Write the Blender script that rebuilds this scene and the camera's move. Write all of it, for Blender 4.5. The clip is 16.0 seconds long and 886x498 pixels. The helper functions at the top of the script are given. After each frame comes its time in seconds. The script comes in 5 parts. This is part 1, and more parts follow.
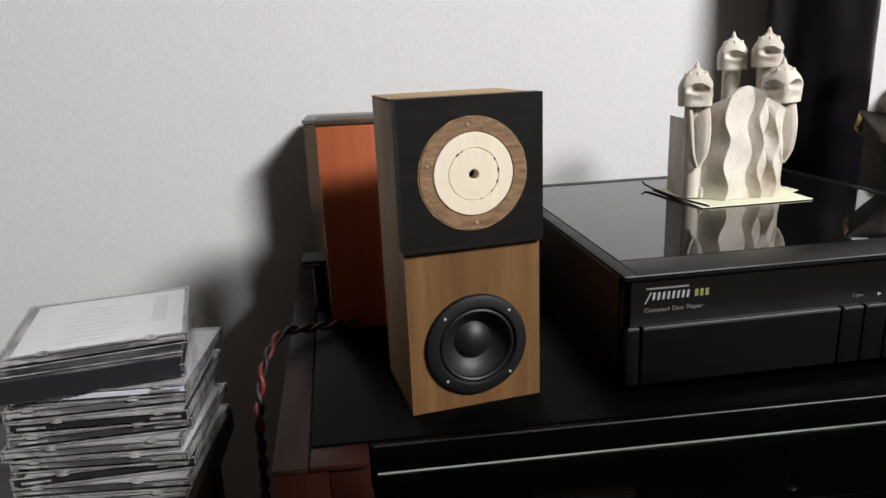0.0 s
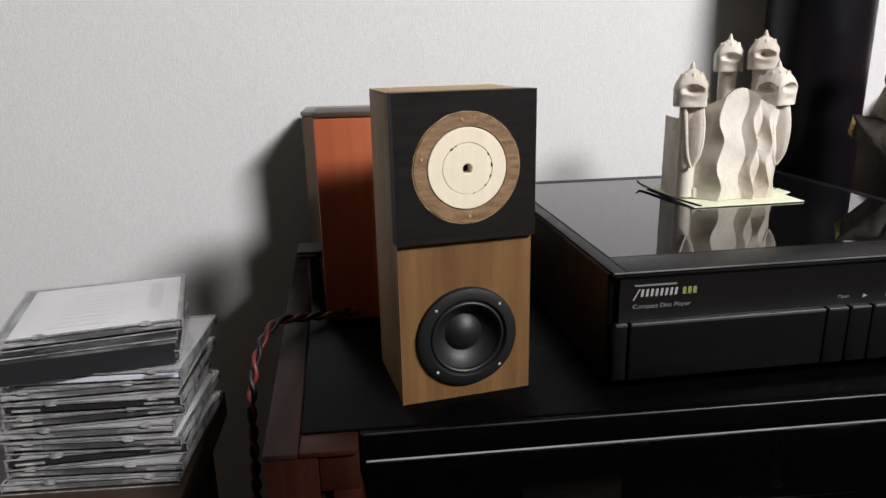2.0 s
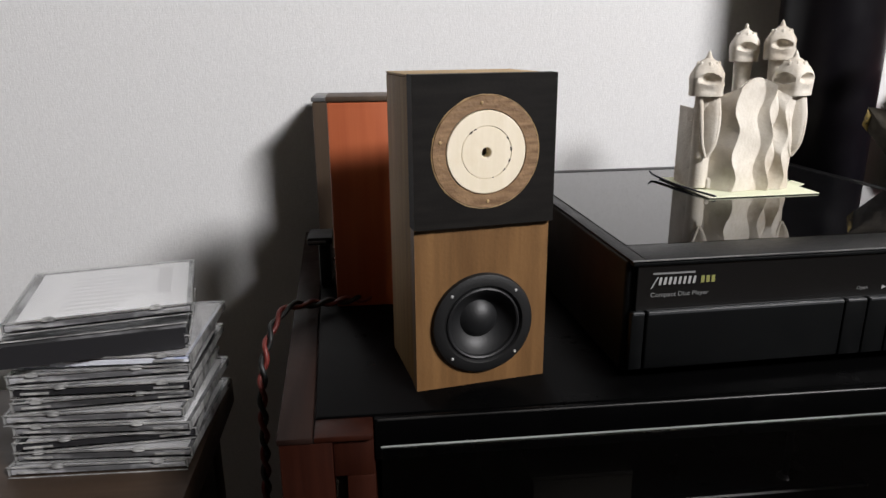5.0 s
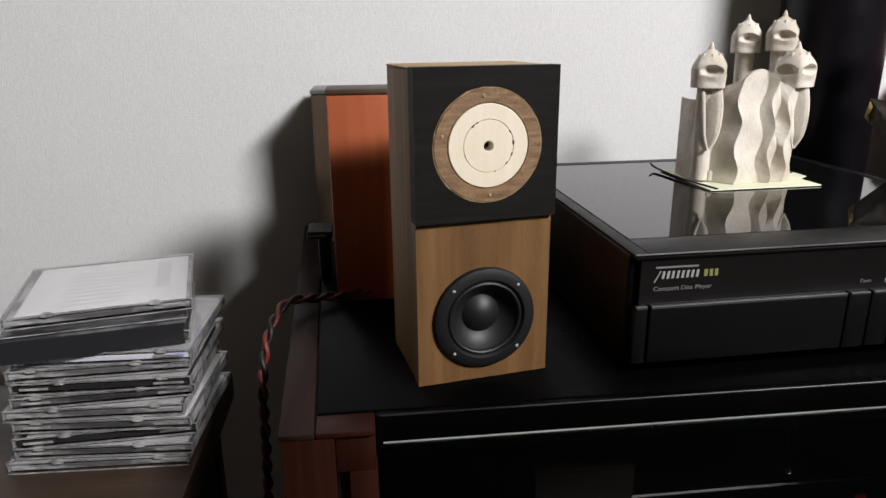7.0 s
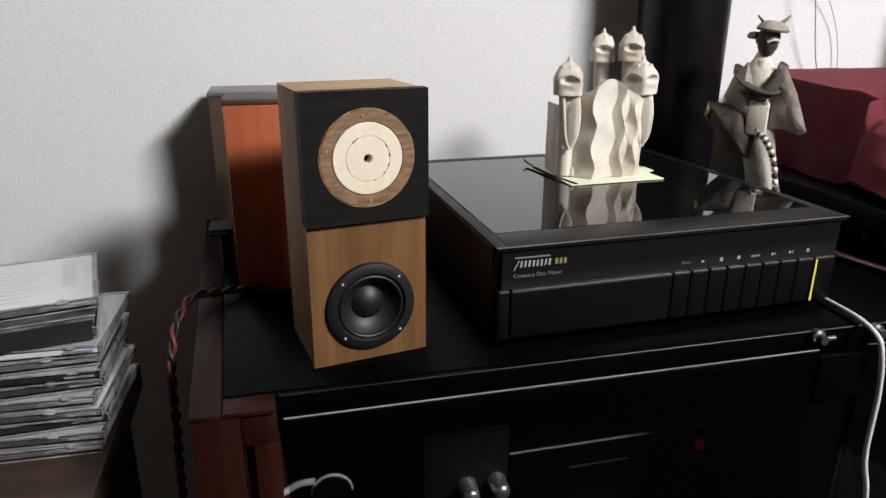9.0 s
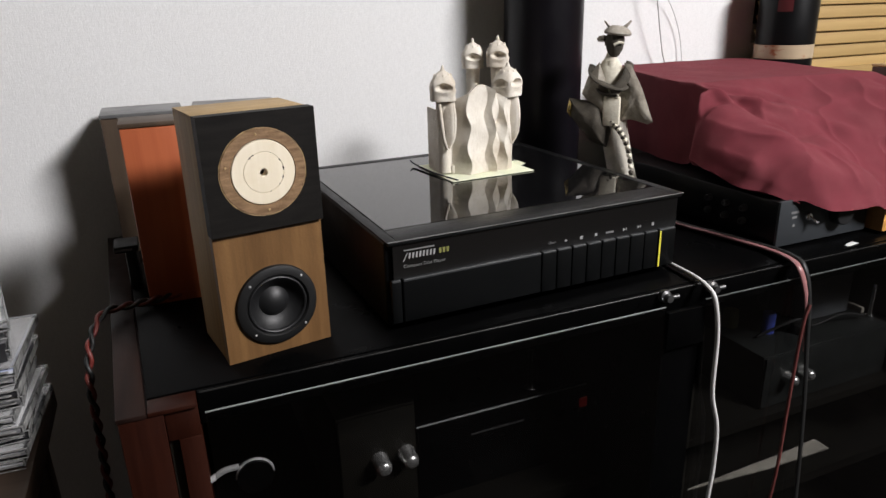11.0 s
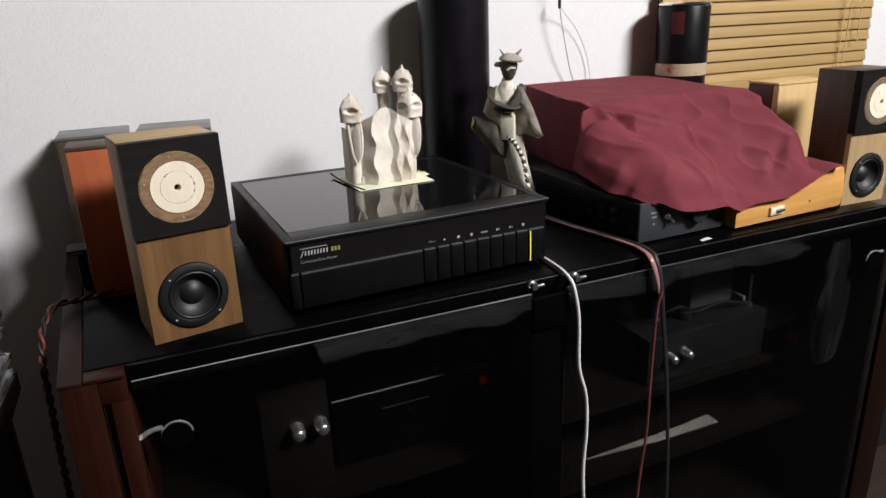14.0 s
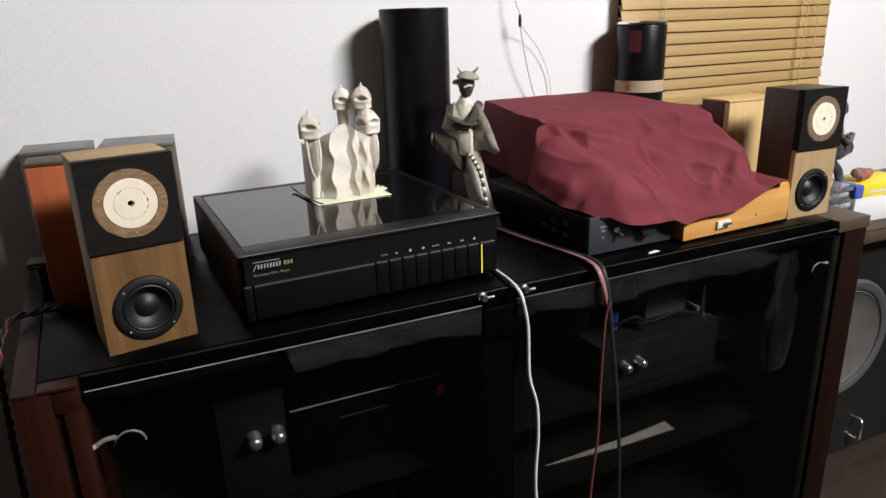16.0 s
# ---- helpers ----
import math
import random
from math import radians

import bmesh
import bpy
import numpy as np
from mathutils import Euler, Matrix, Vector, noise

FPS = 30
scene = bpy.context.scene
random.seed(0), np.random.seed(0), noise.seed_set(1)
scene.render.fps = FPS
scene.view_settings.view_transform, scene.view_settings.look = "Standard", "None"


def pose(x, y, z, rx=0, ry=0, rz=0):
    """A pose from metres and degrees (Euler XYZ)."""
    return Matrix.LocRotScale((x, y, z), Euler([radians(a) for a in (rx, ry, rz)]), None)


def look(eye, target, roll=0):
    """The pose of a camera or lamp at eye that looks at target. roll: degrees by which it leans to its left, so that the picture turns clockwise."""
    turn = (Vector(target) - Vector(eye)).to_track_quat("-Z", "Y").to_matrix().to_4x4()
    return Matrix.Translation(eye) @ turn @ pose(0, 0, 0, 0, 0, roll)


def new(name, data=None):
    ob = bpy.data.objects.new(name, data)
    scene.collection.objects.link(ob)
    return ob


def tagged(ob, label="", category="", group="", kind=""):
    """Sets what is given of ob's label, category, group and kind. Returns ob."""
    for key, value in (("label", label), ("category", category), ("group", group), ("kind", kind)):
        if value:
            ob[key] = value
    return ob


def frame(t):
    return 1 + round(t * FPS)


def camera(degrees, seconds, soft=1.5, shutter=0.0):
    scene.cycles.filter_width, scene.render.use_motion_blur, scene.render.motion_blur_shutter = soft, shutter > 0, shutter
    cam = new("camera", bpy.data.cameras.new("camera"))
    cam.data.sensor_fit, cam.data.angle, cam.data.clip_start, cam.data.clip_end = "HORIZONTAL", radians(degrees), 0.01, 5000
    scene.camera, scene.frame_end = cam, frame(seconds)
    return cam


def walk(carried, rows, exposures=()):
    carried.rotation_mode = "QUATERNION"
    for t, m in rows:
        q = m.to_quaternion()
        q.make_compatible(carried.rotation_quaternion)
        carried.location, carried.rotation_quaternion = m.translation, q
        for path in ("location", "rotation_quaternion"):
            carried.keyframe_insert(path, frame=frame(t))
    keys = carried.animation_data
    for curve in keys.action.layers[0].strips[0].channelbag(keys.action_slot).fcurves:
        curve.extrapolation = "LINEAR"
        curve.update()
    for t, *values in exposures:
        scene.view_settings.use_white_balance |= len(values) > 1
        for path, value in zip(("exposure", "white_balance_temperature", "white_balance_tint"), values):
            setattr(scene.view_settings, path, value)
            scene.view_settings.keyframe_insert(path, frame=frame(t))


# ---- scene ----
cam = camera(65.8, 16.0)
PATH = [
    (0, (0.013, 0.004, 0.88), (0.21, 1.918, 0.337), -2.5),
    (0.5, (0.013, 0.002, 0.88), (0.216, 1.916, 0.335), -2.4),
    (1, (0.01, -0.001, 0.882), (0.198, 1.915, 0.337), -2.2),
    (1.5, (0.011, -0.003, 0.88), (0.199, 1.912, 0.334), -1.4),
    (2, (0.016, -0.003, 0.88), (0.217, 1.908, 0.324), -1.2),
    (2.5, (0.012, -0.002, 0.88), (0.207, 1.908, 0.322), -1.1),
    (3, (0.012, -0.001, 0.878), (0.221, 1.908, 0.32), -0.8),
    (3.5, (0.009, 0.001, 0.875), (0.215, 1.907, 0.306), -0.5),
    (4, (0.008, 0.001, 0.874), (0.211, 1.909, 0.309), -0.4),
    (6.5, (0.0, 0.003, 0.873), (0.202, 1.904, 0.283), -0.6),
    (7, (0.003, 0.005, 0.874), (0.21, 1.903, 0.278), -0.6),
    (7.5, (0.006, 0.003, 0.875), (0.217, 1.893, 0.256), -1.1),
    (8, (0.014, -0.015, 0.886), (0.25, 1.873, 0.271), -1.0),
    (8.5, (0.032, -0.042, 0.905), (0.365, 1.837, 0.306), -0.6),
    (9, (0.012, -0.058, 0.908), (0.472, 1.774, 0.25), 0.3),
    (11.5, (0.004, -0.141, 0.933), (0.753, 1.592, 0.272), -1.2),
    (12, (0.013, -0.159, 0.935), (0.781, 1.572, 0.292), -0.3),
    (12.5, (0.038, -0.195, 0.942), (0.764, 1.549, 0.285), -0.8),
    (13, (0.055, -0.229, 0.951), (0.783, 1.514, 0.294), -1.6),
    (13.5, (0.055, -0.261, 0.956), (0.785, 1.48, 0.296), -2.0),
    (14, (0.055, -0.285, 0.962), (0.798, 1.452, 0.306), -2.2),
    (14.5, (0.063, -0.302, 0.965), (0.83, 1.429, 0.319), -2.0),
    (15, (0.07, -0.311, 0.967), (0.82, 1.429, 0.326), -2.2),
    (15.5, (0.075, -0.317, 0.971), (0.827, 1.427, 0.343), -1.8),
    (16, (0.083, -0.324, 0.975), (0.868, 1.403, 0.341), -1.8),
]
walk(cam, [(t, look(eye, target, roll)) for t, eye, target, roll in PATH])


# ---- world and light ----
world = bpy.data.worlds.new("world")
world.use_nodes = True
scene.world = world
world.node_tree.nodes["Background"].inputs[0].default_value = (0.55, 0.6, 0.7, 1)
world.node_tree.nodes["Background"].inputs[1].default_value = 0.005
scene.view_settings.exposure = 0.0

LAMP = (1.68, -1.32, 2.58)
lamp = new("ceiling_lamp_light", bpy.data.lights.new("ceiling_lamp_light", "AREA"))
lamp.data.shape, lamp.data.size, lamp.data.size_y = "ELLIPSE", 0.9, 0.75
lamp.data.energy, lamp.data.color = 235.0, (1.0, 0.977, 0.99)
lamp.matrix_world = look(LAMP, (0.1, 0.6, 0.6))


# ---- materials ----
def node(nt, kind, **sets):
    n = nt.nodes.new(kind)
    for k, v in sets.items():
        n.inputs[k].default_value = v
    return n


def mat(name, base, rough=0.5, metal=0.0, second=None, scale=(40, 40, 40), detail=4.0, mix=(0.35, 0.65), bump=0.0, bump_scale=300.0, coat=0.0, rough_var=0.0, wear=None, wear_scale=9.0, wear_at=(0.58, 0.72), spec=0.5, rand=0.0):
    """A procedural surface: two colours through stretched noise, larger worn patches, and fine relief."""
    m = bpy.data.materials.new(name)
    m.use_nodes = True
    nt = m.node_tree
    b = nt.nodes["Principled BSDF"]
    b.inputs["Roughness"].default_value, b.inputs["Metallic"].default_value = rough, metal
    b.inputs["Coat Weight"].default_value, b.inputs["Coat Roughness"].default_value = coat, 0.08
    b.inputs["Specular IOR Level"].default_value = spec
    b.inputs["Base Color"].default_value = (*base, 1)
    tc = nt.nodes.new("ShaderNodeTexCoord")
    mp = node(nt, "ShaderNodeMapping", Scale=scale)
    nt.links.new(tc.outputs["Object"], mp.inputs[0])
    nz = node(nt, "ShaderNodeTexNoise", Scale=1.0, Detail=detail, Roughness=0.6)
    nt.links.new(mp.outputs[0], nz.inputs["Vector"])
    out = None
    if second:
        rp = nt.nodes.new("ShaderNodeValToRGB")
        rp.color_ramp.elements[0].position, rp.color_ramp.elements[1].position = mix
        rp.color_ramp.elements[0].color, rp.color_ramp.elements[1].color = (*base, 1), (*second, 1)
        nt.links.new(nz.outputs[0], rp.inputs[0])
        out = rp.outputs[0]
    if wear:
        wn = node(nt, "ShaderNodeTexNoise", Scale=wear_scale, Detail=7.0, Roughness=0.68)
        nt.links.new(tc.outputs["Object"], wn.inputs["Vector"])
        wr = nt.nodes.new("ShaderNodeMapRange")
        wr.inputs[1].default_value, wr.inputs[2].default_value = wear_at
        nt.links.new(wn.outputs[0], wr.inputs[0])
        mx = nt.nodes.new("ShaderNodeMix")
        mx.data_type = "RGBA"
        nt.links.new(wr.outputs[0], mx.inputs[0])
        mx.inputs[6].default_value, mx.inputs[7].default_value = (*base, 1), (*wear, 1)
        if out:
            nt.links.new(out, mx.inputs[6])
        out = mx.outputs[2]
    if rand:
        oi = nt.nodes.new("ShaderNodeObjectInfo")
        hs = nt.nodes.new("ShaderNodeHueSaturation")
        rr = nt.nodes.new("ShaderNodeMapRange")
        rr.inputs[3].default_value, rr.inputs[4].default_value = 1 - rand, 1 + rand
        nt.links.new(oi.outputs["Random"], rr.inputs[0])
        nt.links.new(rr.outputs[0], hs.inputs["Value"])
        if out:
            nt.links.new(out, hs.inputs["Color"])
        else:
            hs.inputs["Color"].default_value = (*base, 1)
        out = hs.outputs[0]
    if out:
        nt.links.new(out, b.inputs["Base Color"])
    if rough_var:
        vn = node(nt, "ShaderNodeTexNoise", Scale=22.0, Detail=6.0, Roughness=0.65)
        nt.links.new(tc.outputs["Object"], vn.inputs["Vector"])
        vr = nt.nodes.new("ShaderNodeMapRange")
        vr.inputs[1].default_value, vr.inputs[2].default_value = 0.3, 0.7
        vr.inputs[3].default_value, vr.inputs[4].default_value = max(rough - rough_var, 0.01), rough + rough_var
        nt.links.new(vn.outputs[0], vr.inputs[0])
        nt.links.new(vr.outputs[0], b.inputs["Roughness"])
    if bump:
        bn = node(nt, "ShaderNodeTexNoise", Scale=bump_scale, Detail=3.0)
        nt.links.new(tc.outputs["Object"], bn.inputs["Vector"])
        bp = node(nt, "ShaderNodeBump", Strength=bump, Distance=0.002)
        nt.links.new(bn.outputs[0], bp.inputs["Height"])
        nt.links.new(bp.outputs[0], b.inputs["Normal"])
    return m


def wallpaper():
    """White woven-look vinyl wallpaper: short threads both ways and a few grey flecks."""
    m = bpy.data.materials.new("wallpaper")
    m.use_nodes = True
    nt = m.node_tree
    b = nt.nodes["Principled BSDF"]
    b.inputs["Roughness"].default_value = 0.75
    tc = nt.nodes.new("ShaderNodeTexCoord")
    threads = []
    for sc in ((130, 130, 900), (700, 700, 170)):
        mp = node(nt, "ShaderNodeMapping", Scale=sc)
        nz = node(nt, "ShaderNodeTexNoise", Scale=1.0, Detail=3.0, Roughness=0.6)
        nt.links.new(tc.outputs["Object"], mp.inputs[0])
        nt.links.new(mp.outputs[0], nz.inputs["Vector"])
        threads.append(nz)
    add = nt.nodes.new("ShaderNodeMath")
    add.operation = "ADD"
    nt.links.new(threads[0].outputs[0], add.inputs[0])
    nt.links.new(threads[1].outputs[0], add.inputs[1])
    rp = nt.nodes.new("ShaderNodeValToRGB")
    rp.color_ramp.elements[0].position, rp.color_ramp.elements[1].position = 0.36, 0.6
    rp.color_ramp.elements[0].color, rp.color_ramp.elements[1].color = (0.67, 0.668, 0.665, 1), (0.745, 0.743, 0.74, 1)
    half = nt.nodes.new("ShaderNodeMath")
    half.operation = "MULTIPLY"
    half.inputs[1].default_value = 0.5
    nt.links.new(add.outputs[0], half.inputs[0])
    nt.links.new(half.outputs[0], rp.inputs[0])
    nt.links.new(rp.outputs[0], b.inputs["Base Color"])
    bp = node(nt, "ShaderNodeBump", Strength=0.4, Distance=0.001)
    nt.links.new(half.outputs[0], bp.inputs["Height"])
    nt.links.new(bp.outputs[0], b.inputs["Normal"])
    return m


def pane_glass(name, tint, gloss=0.04, shine=0.04):
    """Thin glass: it lets tinted light straight through and mirrors a little, more at a glancing angle."""
    m = bpy.data.materials.new(name)
    m.use_nodes = True
    nt = m.node_tree
    nt.nodes.remove(nt.nodes["Principled BSDF"])
    tr = node(nt, "ShaderNodeBsdfTransparent", Color=(*tint, 1))
    gl = node(nt, "ShaderNodeBsdfGlossy", Roughness=gloss)
    lw = node(nt, "ShaderNodeLayerWeight", Blend=0.5)
    pw = nt.nodes.new("ShaderNodeMath")
    pw.operation = "POWER"
    pw.inputs[1].default_value = 4.0
    fr = nt.nodes.new("ShaderNodeMath")
    fr.operation = "MULTIPLY_ADD"
    fr.inputs[1].default_value, fr.inputs[2].default_value = 0.75, shine
    nt.links.new(lw.outputs["Facing"], pw.inputs[0])
    nt.links.new(pw.outputs[0], fr.inputs[0])
    mx = nt.nodes.new("ShaderNodeMixShader")
    nt.links.new(fr.outputs[0], mx.inputs[0])
    nt.links.new(tr.outputs[0], mx.inputs[1])
    nt.links.new(gl.outputs[0], mx.inputs[2])
    nt.links.new(mx.outputs[0], nt.nodes["Material Output"].inputs[0])
    return m


WALL = wallpaper()
# tan of the unseen room shell, set to warm and limit bounce light
PLAIN = mat("bounce_tan", (0.128, 0.108, 0.06), 0.95, second=(0.155, 0.131, 0.074), scale=(6, 6, 6), bump=0.1)
# unseen south and west walls, darkened to hold bounce light down
DARKROOM = mat("dark_unseen_wall", (0.035, 0.03, 0.027), 0.95, second=(0.05, 0.044, 0.04), scale=(30, 30, 2), bump=0.3)
FLOORING = mat("wood_flooring", (0.02, 0.013, 0.009), 0.5, second=(0.034, 0.022, 0.015), scale=(3, 40, 40))
RUGMAT = mat("dark_woven_rug", (0.006, 0.005, 0.0045), 0.95, second=(0.011, 0.009, 0.008), scale=(60, 60, 60), bump=0.4, spec=0.1)
BLANKET = mat("grey_brushed_cotton", (0.07, 0.073, 0.075), 0.9, second=(0.19, 0.195, 0.2), scale=(6, 6, 6), bump=0.3, spec=0.2)
WALNUT = mat("brown_veneer", (0.088, 0.043, 0.015), 0.42, second=(0.19, 0.1, 0.038), scale=(75, 75, 5), mix=(0.3, 0.72), detail=9, bump=0.12, bump_scale=400, wear=(0.1, 0.054, 0.02), wear_scale=14, wear_at=(0.55, 0.8), rand=0.04)
SIDEWOOD = mat("side_ply", (0.2, 0.112, 0.034), 0.6, second=(0.3, 0.178, 0.06), scale=(200, 130, 7), detail=6, bump=0.15, bump_scale=400)
PLYEDGE = mat("sawn_ply_edge", (0.3, 0.2, 0.09), 0.65, second=(0.42, 0.29, 0.14), scale=(30, 200, 60), detail=5, bump=0.2)
DARKSIDE = mat("dark_stained_side", (0.045, 0.028, 0.014), 0.5, second=(0.075, 0.046, 0.024), scale=(200, 130, 7), detail=6, bump=0.12)
BLACKWOOD = mat("black_stained_wood", (0.0045, 0.0038, 0.0034), 0.6, spec=0.15, second=(0.01, 0.0088, 0.0077), scale=(25, 25, 160), detail=5, bump=0.05, bump_scale=500, wear=(0.03, 0.025, 0.02), wear_scale=30, wear_at=(0.66, 0.85))
RINGWOOD = mat("brown_fibre_ring", (0.135, 0.075, 0.034), 0.6, second=(0.27, 0.165, 0.085), scale=(55, 200, 300), detail=6, bump=0.3, bump_scale=350)
PALEWOOD = mat("pale_basswood", (0.74, 0.655, 0.5), 0.55, second=(0.8, 0.72, 0.575), scale=(130, 130, 10), detail=4, bump=0.06, wear=(0.68, 0.57, 0.4), wear_scale=24, wear_at=(0.56, 0.8))
CRACK = mat("dark_joint", (0.02, 0.014, 0.008), 0.9)
RUBBER = mat("black_rubber", (0.007, 0.007, 0.0078), 0.52, bump=0.05, rough_var=0.06)
CONE = mat("black_paper_cone", (0.006, 0.0062, 0.0068), 0.52, bump=0.06, bump_scale=600, rough_var=0.07)
PLASTIC = mat("black_moulded_plastic", (0.005, 0.005, 0.0052), 0.58, spec=0.35, bump=0.12, bump_scale=700)
CHROME = mat("chrome", (0.85, 0.85, 0.85), 0.22, 1.0)
STEEL = mat("dull_steel", (0.5, 0.5, 0.5), 0.35, 1.0, rough_var=0.1)
POWDER = mat("black_crackle_paint", (0.0022, 0.0023, 0.0025), 0.4, bump=0.15, bump_scale=1400, rough_var=0.06, spec=0.22)
KEYMETAL = mat("charcoal_satin_metal", (0.0026, 0.0029, 0.0031), 0.36, spec=0.21, bump=0.06, bump_scale=900, rough_var=0.05)
BLACKGLASS = mat("black_glass", (0.004, 0.004, 0.0045), 0.025, spec=0.75)
DISPLAY = mat("smoked_display", (0.006, 0.006, 0.006), 0.07, spec=0.6)
# edge glints put into the colour: drawer and keys, then the lid
KEYEDGE = mat("glint_key_edge", (0.04, 0.042, 0.044), 0.35, spec=0.5)
LIDLINE = mat("glint_lid_arris", (0.09, 0.09, 0.09), 0.3, second=(0.2, 0.2, 0.2), scale=(12, 12, 12), spec=0.6)
KNOBSTEEL = mat("satin_nickel", (0.9, 0.9, 0.88), 0.27, 0.92)
RIGHTWOOD = mat("light_veneer", (0.33, 0.225, 0.11), 0.5, second=(0.4, 0.28, 0.145), scale=(150, 150, 8), detail=5, bump=0.08)
DULLRING = mat("dull_grey_ring", (0.12, 0.085, 0.05), 0.65, second=(0.17, 0.125, 0.08), scale=(55, 200, 300), detail=6, bump=0.2)
INK = mat("silver_print", (0.3, 0.3, 0.3), 0.5)
DIMSTEEL = mat("tarnished_steel", (0.16, 0.16, 0.16), 0.4, 0.9, rough_var=0.1)
PEARL = mat("bright_hinge_steel", (0.6, 0.6, 0.6), 0.42, 0.5)
INKDIM = mat("dim_print", (0.17, 0.17, 0.17), 0.5)
YELLOWINK = mat("yellow_print", (0.2, 0.2, 0.06), 0.5)
YELLOW = mat("yellow_tape", (0.8, 0.72, 0.07), 0.5, second=(0.7, 0.62, 0.06), scale=(90, 90, 90))
RACKBLACK = mat("black_rack_lacquer", (0.0012, 0.0012, 0.0013), 0.33, bump=0.06, bump_scale=900, rough_var=0.1, spec=0.05, wear=(0.0042, 0.004, 0.0038), wear_scale=18, wear_at=(0.6, 0.9))
# patchy highlight of the rack's front edge, put into the colour
ARRIS = mat("glint_black_edge", (0.005, 0.005, 0.005), 0.3, spec=0.3, second=(0.028, 0.028, 0.027), scale=(16, 16, 16), mix=(0.45, 0.8))
MAHOGANY = mat("mahogany_veneer", (0.014, 0.0034, 0.0019), 0.42, spec=0.16, second=(0.024, 0.0065, 0.0035), scale=(120, 120, 6), detail=6, bump=0.06, rough_var=0.08)
# darker copy of the mahogany: the right end's weaker light as colour
DARKEND = mat("dimmed_mahogany_veneer", (0.0075, 0.003, 0.002), 0.45, spec=0.12, second=(0.013, 0.005, 0.0032), scale=(120, 120, 6), detail=6, bump=0.06)
MAHOGANYTOP = mat("mahogany_top_strip", (0.01, 0.0052, 0.0042), 0.4, spec=0.1, second=(0.018, 0.0095, 0.0075), scale=(120, 8, 120), detail=6, rough_var=0.1, wear=(0.02, 0.013, 0.01), wear_scale=30, wear_at=(0.6, 0.8))
# inside boards painted darker, with the cabinet's shade in their colour
INSIDE = mat("shade_dark_inside_board", (0.0032, 0.003, 0.0024), 0.42, spec=0.25, second=(0.006, 0.0054, 0.0042), scale=(8, 80, 80))
SHELFGREY = mat("dark_grey_unit", (0.006, 0.007, 0.0068), 0.45, spec=0.3, second=(0.011, 0.0125, 0.0118), scale=(30, 30, 60), rough_var=0.1)
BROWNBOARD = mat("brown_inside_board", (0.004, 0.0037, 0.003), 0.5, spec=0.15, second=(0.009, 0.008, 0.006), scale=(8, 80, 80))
SMOKE = pane_glass("smoked_glass", (0.7, 0.7, 0.7), 0.03, 0.045)
# door edge shine painted in: dim on the right door, bright on the left
EDGEDIM = mat("dim_lit_glass_edge", (0.06, 0.065, 0.062), 0.3, second=(0.18, 0.19, 0.185), scale=(14, 14, 14), spec=0.6)
EDGEGLASS = mat("glass_edge", (0.2, 0.21, 0.205), 0.25, second=(0.34, 0.36, 0.35), scale=(9, 9, 9), spec=0.8)
ORANGE = mat("orange_red_veneer", (0.35, 0.085, 0.033), 0.42, second=(0.42, 0.113, 0.045), scale=(90, 90, 5), detail=5, rough_var=0.06)
GREYTOP = mat("grey_top_laminate", (0.1, 0.1, 0.1), 0.35, second=(0.13, 0.13, 0.13), scale=(60, 60, 60), rough_var=0.08)
DARKBROWN = mat("dark_brown_board", (0.05, 0.032, 0.02), 0.55, second=(0.075, 0.05, 0.032), scale=(90, 90, 8), detail=5)
TANWOOD = mat("tan_maple_veneer", (0.5, 0.34, 0.15), 0.45, second=(0.57, 0.4, 0.19), scale=(80, 80, 5), detail=5)
MAROON = mat("maroon_side", (0.06, 0.018, 0.012), 0.5, second=(0.08, 0.025, 0.017), scale=(80, 80, 5))
HONEY = mat("honey_wood", (0.55, 0.27, 0.07), 0.4, second=(0.66, 0.35, 0.105), scale=(7, 120, 120), detail=6, bump=0.05, rough_var=0.05)
STONE = mat("cream_carved_stone", (0.64, 0.59, 0.51), 0.65, second=(0.71, 0.665, 0.585), scale=(60, 60, 60), bump=0.2, bump_scale=380, wear=(0.36, 0.285, 0.2), wear_scale=18, wear_at=(0.48, 0.76))
PALEPAPER = mat("pale_green_paper", (0.72, 0.75, 0.55), 0.8, second=(0.78, 0.8, 0.62), scale=(40, 40, 40), bump=0.1)
NAVY = mat("navy_trim", (0.02, 0.02, 0.035), 0.8)
TUBEMAT = mat("black_satin_tube", (0.0045, 0.0038, 0.0055), 0.36, spec=0.24, rough_var=0.07, wear=(0.011, 0.0098, 0.012), wear_scale=8)
GREYPAPER = mat("grey_crinkled_paper", (0.2, 0.175, 0.14), 0.85, second=(0.36, 0.33, 0.28), scale=(50, 50, 50), bump=0.5, bump_scale=200)
DARKPAPER = mat("dark_and_shaded_paper", (0.038, 0.032, 0.024), 0.85, second=(0.075, 0.064, 0.048), scale=(50, 50, 50), bump=0.5, bump_scale=200)
SKIRTPAPER = mat("pale_grey_paper", (0.36, 0.335, 0.29), 0.85, second=(0.5, 0.47, 0.41), scale=(40, 40, 40), bump=0.5, bump_scale=180)
CREAM = mat("cream_paper", (0.72, 0.68, 0.57), 0.8, second=(0.62, 0.57, 0.46), scale=(90, 90, 300), bump=0.2)
GOLDPAPER = mat("gold_flecked_paper", (0.3, 0.21, 0.05), 0.6, second=(0.06, 0.05, 0.035), scale=(220, 220, 220), mix=(0.5, 0.6))
